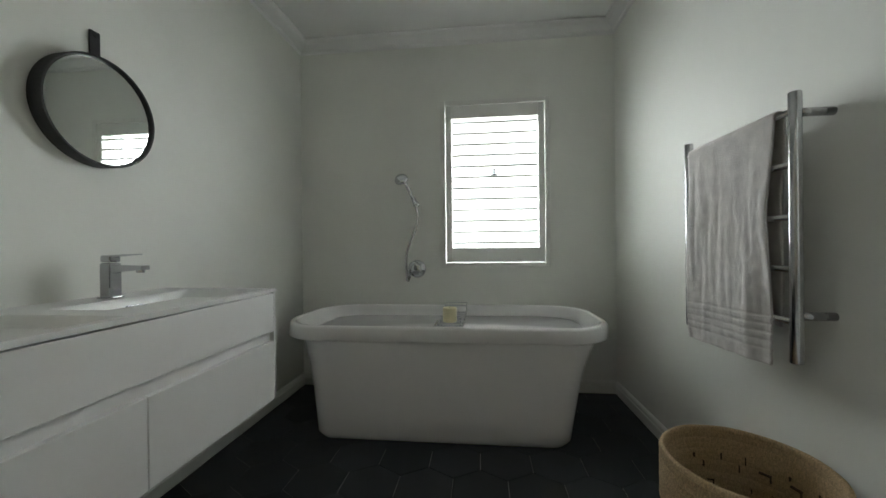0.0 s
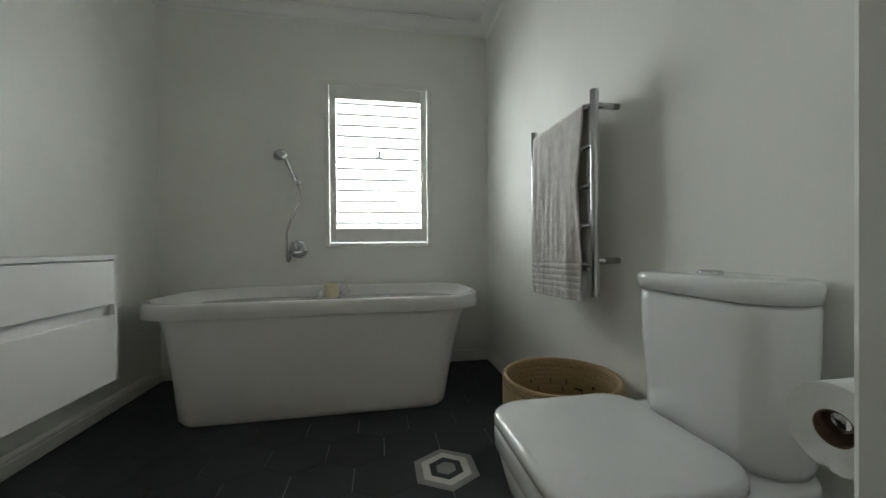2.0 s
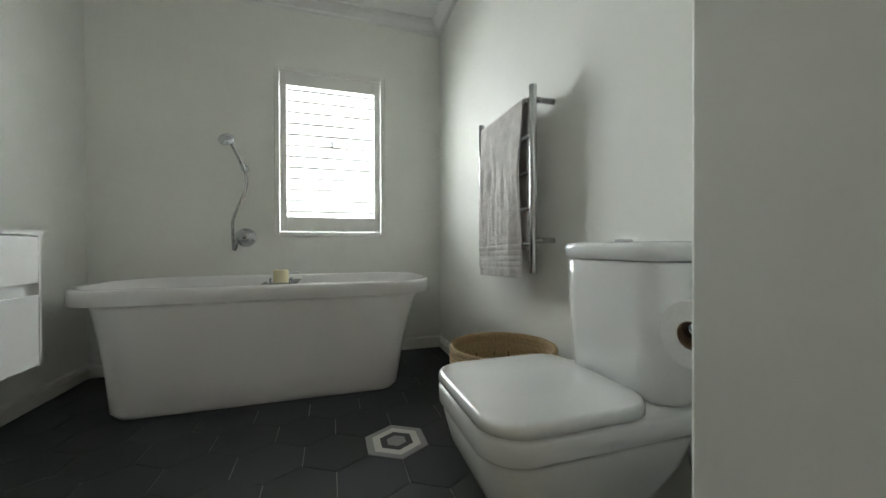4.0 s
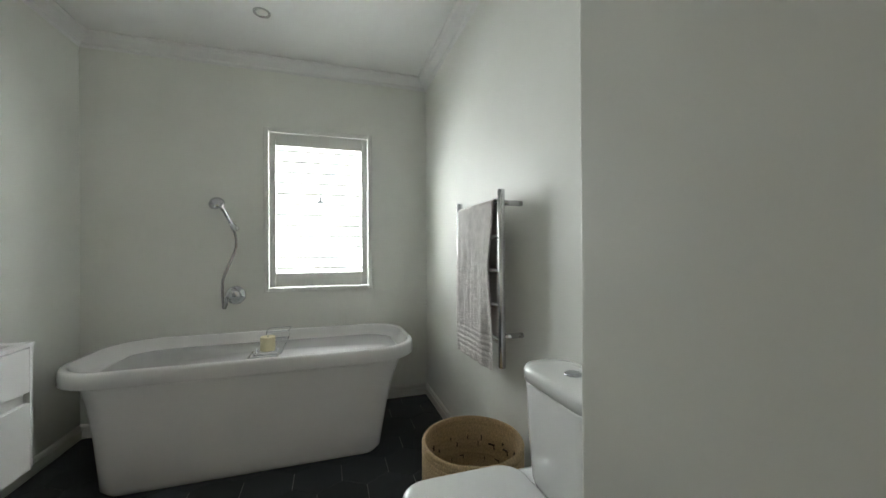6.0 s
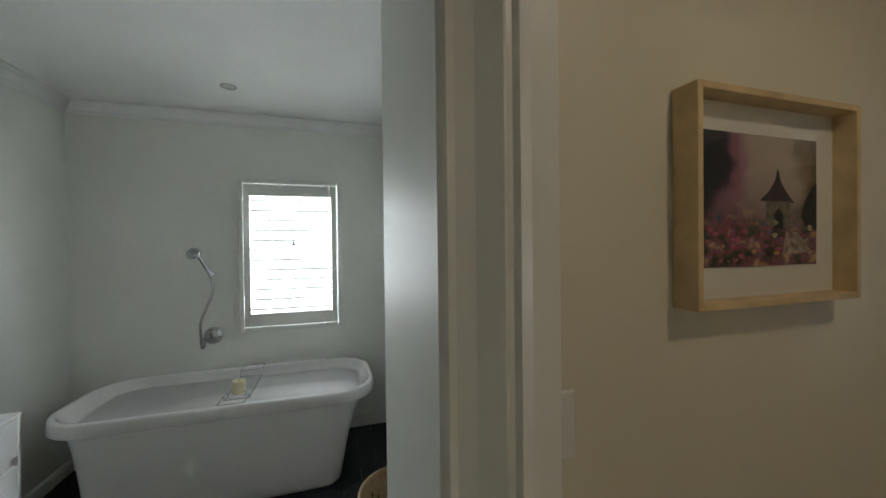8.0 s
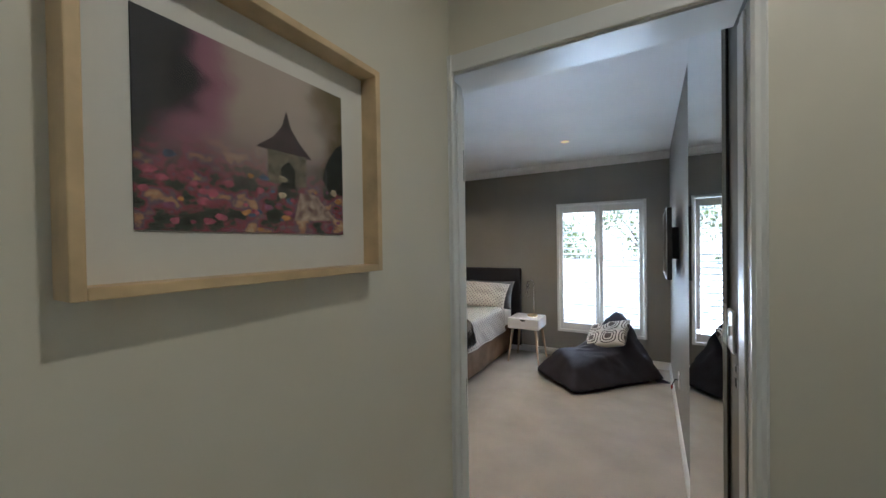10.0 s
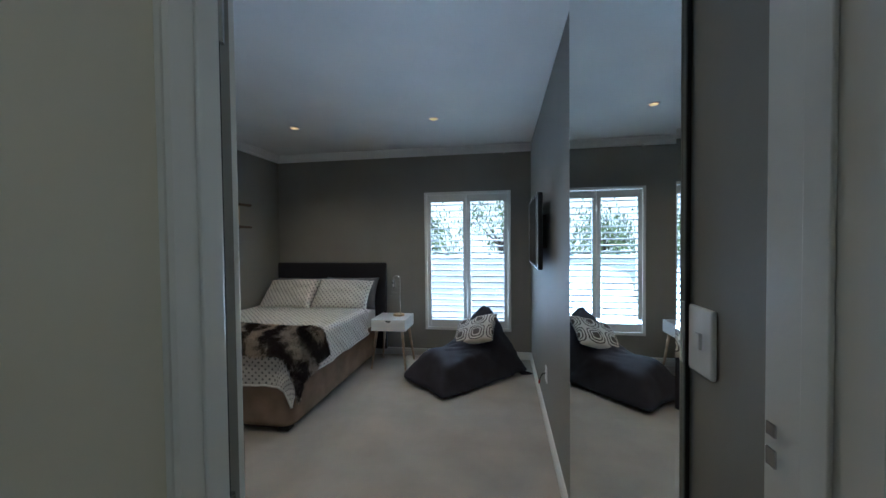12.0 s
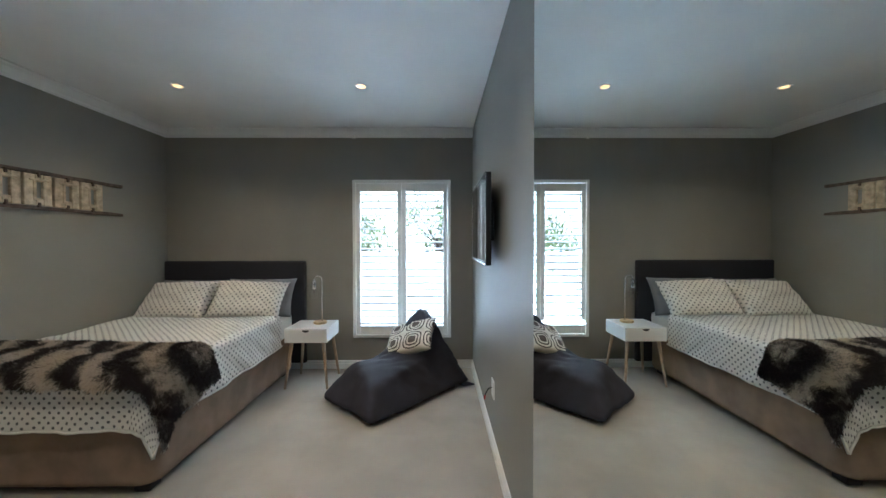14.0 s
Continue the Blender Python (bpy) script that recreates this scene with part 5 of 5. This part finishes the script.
def bean_bag():
    """A lounger bag: a soft polyhedron with pinched tips, slumped and creased."""
    seat = [(5.1, 0.53, 0.05), (4.63, 0.01, 0.02), (5.5, -0.8, 0.03), (5.9, -0.12, 0.02), (5.55, 0.46, 0.02), (5.18, 0.27, 0.33), (4.82, 0.02, 0.25), (5.35, -0.4, 0.33), (5.6, -0.1, 0.3)]
    back = [(5.73, -0.3, 0.75), (5.72, -0.38, 0.73), (5.84, -0.2, 0.4), (5.9, -0.12, 0.02), (5.5, -0.8, 0.03), (5.18, 0.0, 0.26), (5.2, -0.05, 0.05), (5.36, -0.45, 0.36), (5.6, 0.1, 0.1), (5.36, 0.06, 0.33)]
    c = Vector((5.36, -0.13, 0.18))
    lobes = []
    for pts in (seat, back):
        hull = bmesh.new()
        for p in pts:
            hull.verts.new(p)
        bmesh.ops.convex_hull(hull, input=hull.verts)
        planes = []
        for f in hull.faces:
            n, d = f.normal, f.normal.dot(f.calc_center_median() - c)
            if d < 0:
                n, d = -n, -d
            planes.append((n.copy(), max(d, 0.03)))
        hull.free()
        lobes.append(planes)
    bm = bmesh.new()
    bmesh.ops.create_uvsphere(bm, u_segments=96, v_segments=64, radius=1)
    for v in bm.verts:
        d = v.co.normalized()
        rs = [sum(max(0.0, d.dot(n) / h) ** 20 for n, h in planes) ** (-1 / 20) for planes in lobes]
        r = sum(q ** 14 for q in rs) ** (1 / 14) * 1.01
        p = c + d * r
        w = noise.noise(p * 3.2) * 0.02 + noise.noise(p * 8.0) * 0.02 + 0.02 * abs(noise.noise(Vector((p.x * 12, p.y * 5, p.z * 9))))
        p += d * w
        p.z = max(p.z, 0.004)
        v.co = p
    t = thing("bean_bag", pose(0, 0, 0), "charcoal canvas lounger bean bag slumped on the carpet", "bean bag")
    part("cover", bm, BAG, t, smooth=True)
    b = bmesh.new()
    loft(b, [[(5.42, -0.72, 0.01), (5.46, -0.66, 0.05), (5.5, -0.72, 0.012)], [(5.44, -0.8, 0.01), (5.47, -0.79, 0.035), (5.5, -0.79, 0.012)], [(5.455, -0.838, 0.012), (5.46, -0.838, 0.02), (5.465, -0.838, 0.012)]])
    part("corner_tab", b, BAG, t)
    return t


bean_bag()


def cushion():
    """A square cushion printed with nested rounded squares in brown on cream."""
    n = Vector((-0.45, 0.4, 0.9)).normalized()
    xa = Vector((-0.3, -1, 0.3))
    xa = (xa - n * xa.dot(n)).normalized()
    za = xa.cross(n)
    m = Matrix.Translation((5.46, -0.22, 0.47)) @ Matrix((xa, n, za)).transposed().to_4x4()
    t = thing("cushion", m, "cream cushion with nested brown rounded squares on the bean bag", "cushion")
    mt = mat("printed_cushion", (0.6, 0.56, 0.49), 0.92, vary=0.04, scale=10, bump=0.4)
    nt = mt.node_tree
    bs = nt.nodes["Principled BSDF"]
    base = bs.inputs["Base Color"].links[0].from_socket
    uv = nt.nodes.new("ShaderNodeUVMap")
    src = uv.outputs["UV"]
    for op, v in (("SCALE", None), ("FRACTION", None), ("SUBTRACT", (0.5, 0.5, 0)), ("ABSOLUTE", None), ("MULTIPLY", (2, 2, 0))):
        nd = nt.nodes.new("ShaderNodeVectorMath")
        nd.operation = op
        nt.links.new(src, nd.inputs[0])
        if op == "SCALE":
            nd.inputs["Scale"].default_value = 1 / 0.205
        if v:
            nd.inputs[1].default_value = v
        src = nd.outputs["Vector"]
    sp = nt.nodes.new("ShaderNodeSeparateXYZ")
    nt.links.new(src, sp.inputs["Vector"])

    def mth(op, a, b=None, val=None):
        n = nt.nodes.new("ShaderNodeMath")
        n.operation = op
        nt.links.new(a, n.inputs[0])
        if b:
            nt.links.new(b, n.inputs[1])
        if val is not None:
            n.inputs[1].default_value = val
        return n.outputs[0]

    r = mth("POWER", mth("ADD", mth("POWER", sp.outputs["X"], val=4), mth("POWER", sp.outputs["Y"], val=4)), val=0.25)
    rp = nt.nodes.new("ShaderNodeValToRGB")
    rp.color_ramp.interpolation = "CONSTANT"
    els = rp.color_ramp.elements
    els[0].position, els[0].color = 0, (1, 1, 1, 1)
    els[1].position, els[1].color = 0.36, (0, 0, 0, 1)
    for p, k in ((0.5, 1), (0.62, 0), (0.78, 1), (0.9, 0)):
        els.new(p).color = (k, k, k, 1)
    nt.links.new(r, rp.inputs["Fac"])
    mix = nt.nodes.new("ShaderNodeMix")
    mix.data_type = "RGBA"
    nt.links.new(rp.outputs["Color"], mix.inputs["Factor"])
    nt.links.new(base, mix.inputs["A"])
    mix.inputs["B"].default_value = (0.085, 0.065, 0.055, 1)
    nt.links.new(mix.outputs["Result"], bs.inputs["Base Color"])
    part("cover", pillow_mesh(0.49, 0.42, 0.14, 8), mt, t, smooth=True)
    return t


cushion()


def television():
    t = thing("television", pose(0, 0, 0), "black flat television on a wall bracket", "television")
    x0, x1, z0, z1, y1 = 4.113, 4.955, 1.251, 1.802, -0.772
    part("case", cube(x0, x1, y1 - 0.035, y1 - 0.003, z0, z1, 0.006), BLACK_METAL, t)
    part("screen", cube(x0 + 0.012, x1 - 0.012, y1 - 0.004, y1 - 0.0015, z0 + 0.02, z1 - 0.012), SCREEN, t, "glossy black screen")
    b = bmesh.new()
    for a, b_, c, d in ((x0, x1, z0, z0 + 0.014), (x0, x1, z1 - 0.008, z1), (x0, x0 + 0.008, z0, z1), (x1 - 0.008, x1, z0, z1)):
        box(b, a, b_, y1 - 0.003, y1 + 0.001, c, d)
    part("bezel", b, STEEL, t, "thin silver bezel edge")
    part("bracket", cube(4.4, 4.67, YM, y1 - 0.03, 1.4, 1.66, 0.003), BLACK_METAL, t)
    return t


television()


def carved_ladder():
    t = thing("wall_hanging", pose(0, YL, 0), "whitewashed carved wooden panels hung between two dark rails", "wall decoration")
    xe = 5.398
    for z in (1.648, 1.91):
        b = bmesh.new()
        rng = random.Random(int(z * 100))
        loft(b, [[(x, -0.012 + rng.uniform(-0.002, 0.002) + dy, z + dz + rng.uniform(-0.003, 0.003)) for dy, dz in ((-0.012, -0.012), (0.012, -0.013), (0.012, 0.012), (-0.012, 0.013))] for x in np.linspace(3.72, xe, 16)])
        part("rail", b, RAIL_WOOD, t, "dark weathered wooden rail")
    for i in range(7):
        x1 = 5.195 - 0.205 * i
        x0 = x1 - 0.188
        b = bmesh.new()
        for a, c, d, e in ((x0, x0 + 0.075, 1.665, 1.893), (x1 - 0.06, x1, 1.665, 1.893), (x0 + 0.075, x1 - 0.06, 1.665, 1.72), (x0 + 0.075, x1 - 0.06, 1.84, 1.893)):
            box(b, a, c, -0.03, -0.004, d, e, 0.004, 1)
        box(b, x0 + 0.055, x0 + 0.078, -0.036, -0.028, 1.7, 1.86, 0.004, 1)
        box(b, x0 + 0.03, x1 - 0.02, -0.036, -0.028, 1.845, 1.862, 0.004, 1)
        part("carved_panel", b, CARVED, t)
        for z in (1.665, 1.883):
            part("peg", cube((x0 + x1) / 2 - 0.008, (x0 + x1) / 2 + 0.008, -0.04, -0.02, z - 0.012, z + 0.022, 0.002), RAIL_WOOD, t)
    return t


carved_ladder()
sk = thing("wall_socket", pose(4.42, YM, 0.4), "white wall socket with a red plugged lead", "socket")
part("plate", cube(-0.05, 0.05, 0, 0.008, -0.06, 0.06, 0.003), SWITCH, sk)
b = bmesh.new()
tube(b, [(0.02, 0.005, 0.0), (0.03, 0.03, -0.01), (0.05, 0.045, -0.05), (0.06, 0.05, -0.075)], 0.004, 8)
part("lead", b, BLACK, sk, "black lead")
b = bmesh.new()
tube(b, [(0.06, 0.05, -0.07), (0.066, 0.053, -0.1)], 0.007, 8)
part("plug_tip", b, RED, sk, "red connector tip")
for y in (0.43, -0.55):
    hk = bmesh.new()
    box(hk, XE - 0.03, XE, y - 0.012, y + 0.012, 2.52, 2.532, 0.002)
    box(hk, XE - 0.03, XE - 0.025, y - 0.012, y + 0.012, 2.52, 2.545, 0.002)
    tagged(part("curtain_hook", hk, TRIM), "small white hook under the cornice", "hook", "hooks over the window")

# ---- hexagonal floor tiles ----


def hex_ring(r, z):
    return [(r * math.sin(radians(60 * i)), r * math.cos(radians(60 * i)), z) for i in range(6)]


RH = 0.1443
tile_bm = loft(bmesh.new(), [hex_ring(RH - 0.002, -0.0045), hex_ring(RH - 0.002, -0.0006), hex_ring(RH - 0.003, 0.0)], False, True)
first_tile = part("tile", tile_bm, TILE, floor_bath, m=Matrix.Translation((0.341, 1.29 + 3 * RH, 0)))
for r in range(-8, 8):
    y = 1.29 + 1.5 * RH * r
    for c in range(-9, 5):
        x = 0.341 + 0.25 * (c + 0.5 * (r % 2))
        if x < XL - 0.05 or x > XR + 0.05 or y < YD - 0.02 + 0.13 or y > YB + 0.1 or (r, c) == (0, 0) or (r, c) == (2, 0):
            continue
        share("tile", first_tile.data, floor_bath, Matrix.Translation((x, y, 0)))
b = bmesh.new()
radii = (RH - 0.0013, RH - 0.002, 0.112, 0.076, 0.045, 0.001)
loft(b, [hex_ring(r, -0.0045 if i == 0 else 0.0) for i, r in enumerate(radii)], False, True)
b.faces.ensure_lookup_table()
for i, f in enumerate(b.faces):
    f.material_index = (0, 0, 1, 2, 0, 0)[min(i // 6, 5)]
part("patterned_tile", b, [TILE_GREY, TILE_WHITE, TILE], floor_bath, "grey and white patterned hexagonal tile", m=Matrix.Translation((0.341, 1.29, 0)))
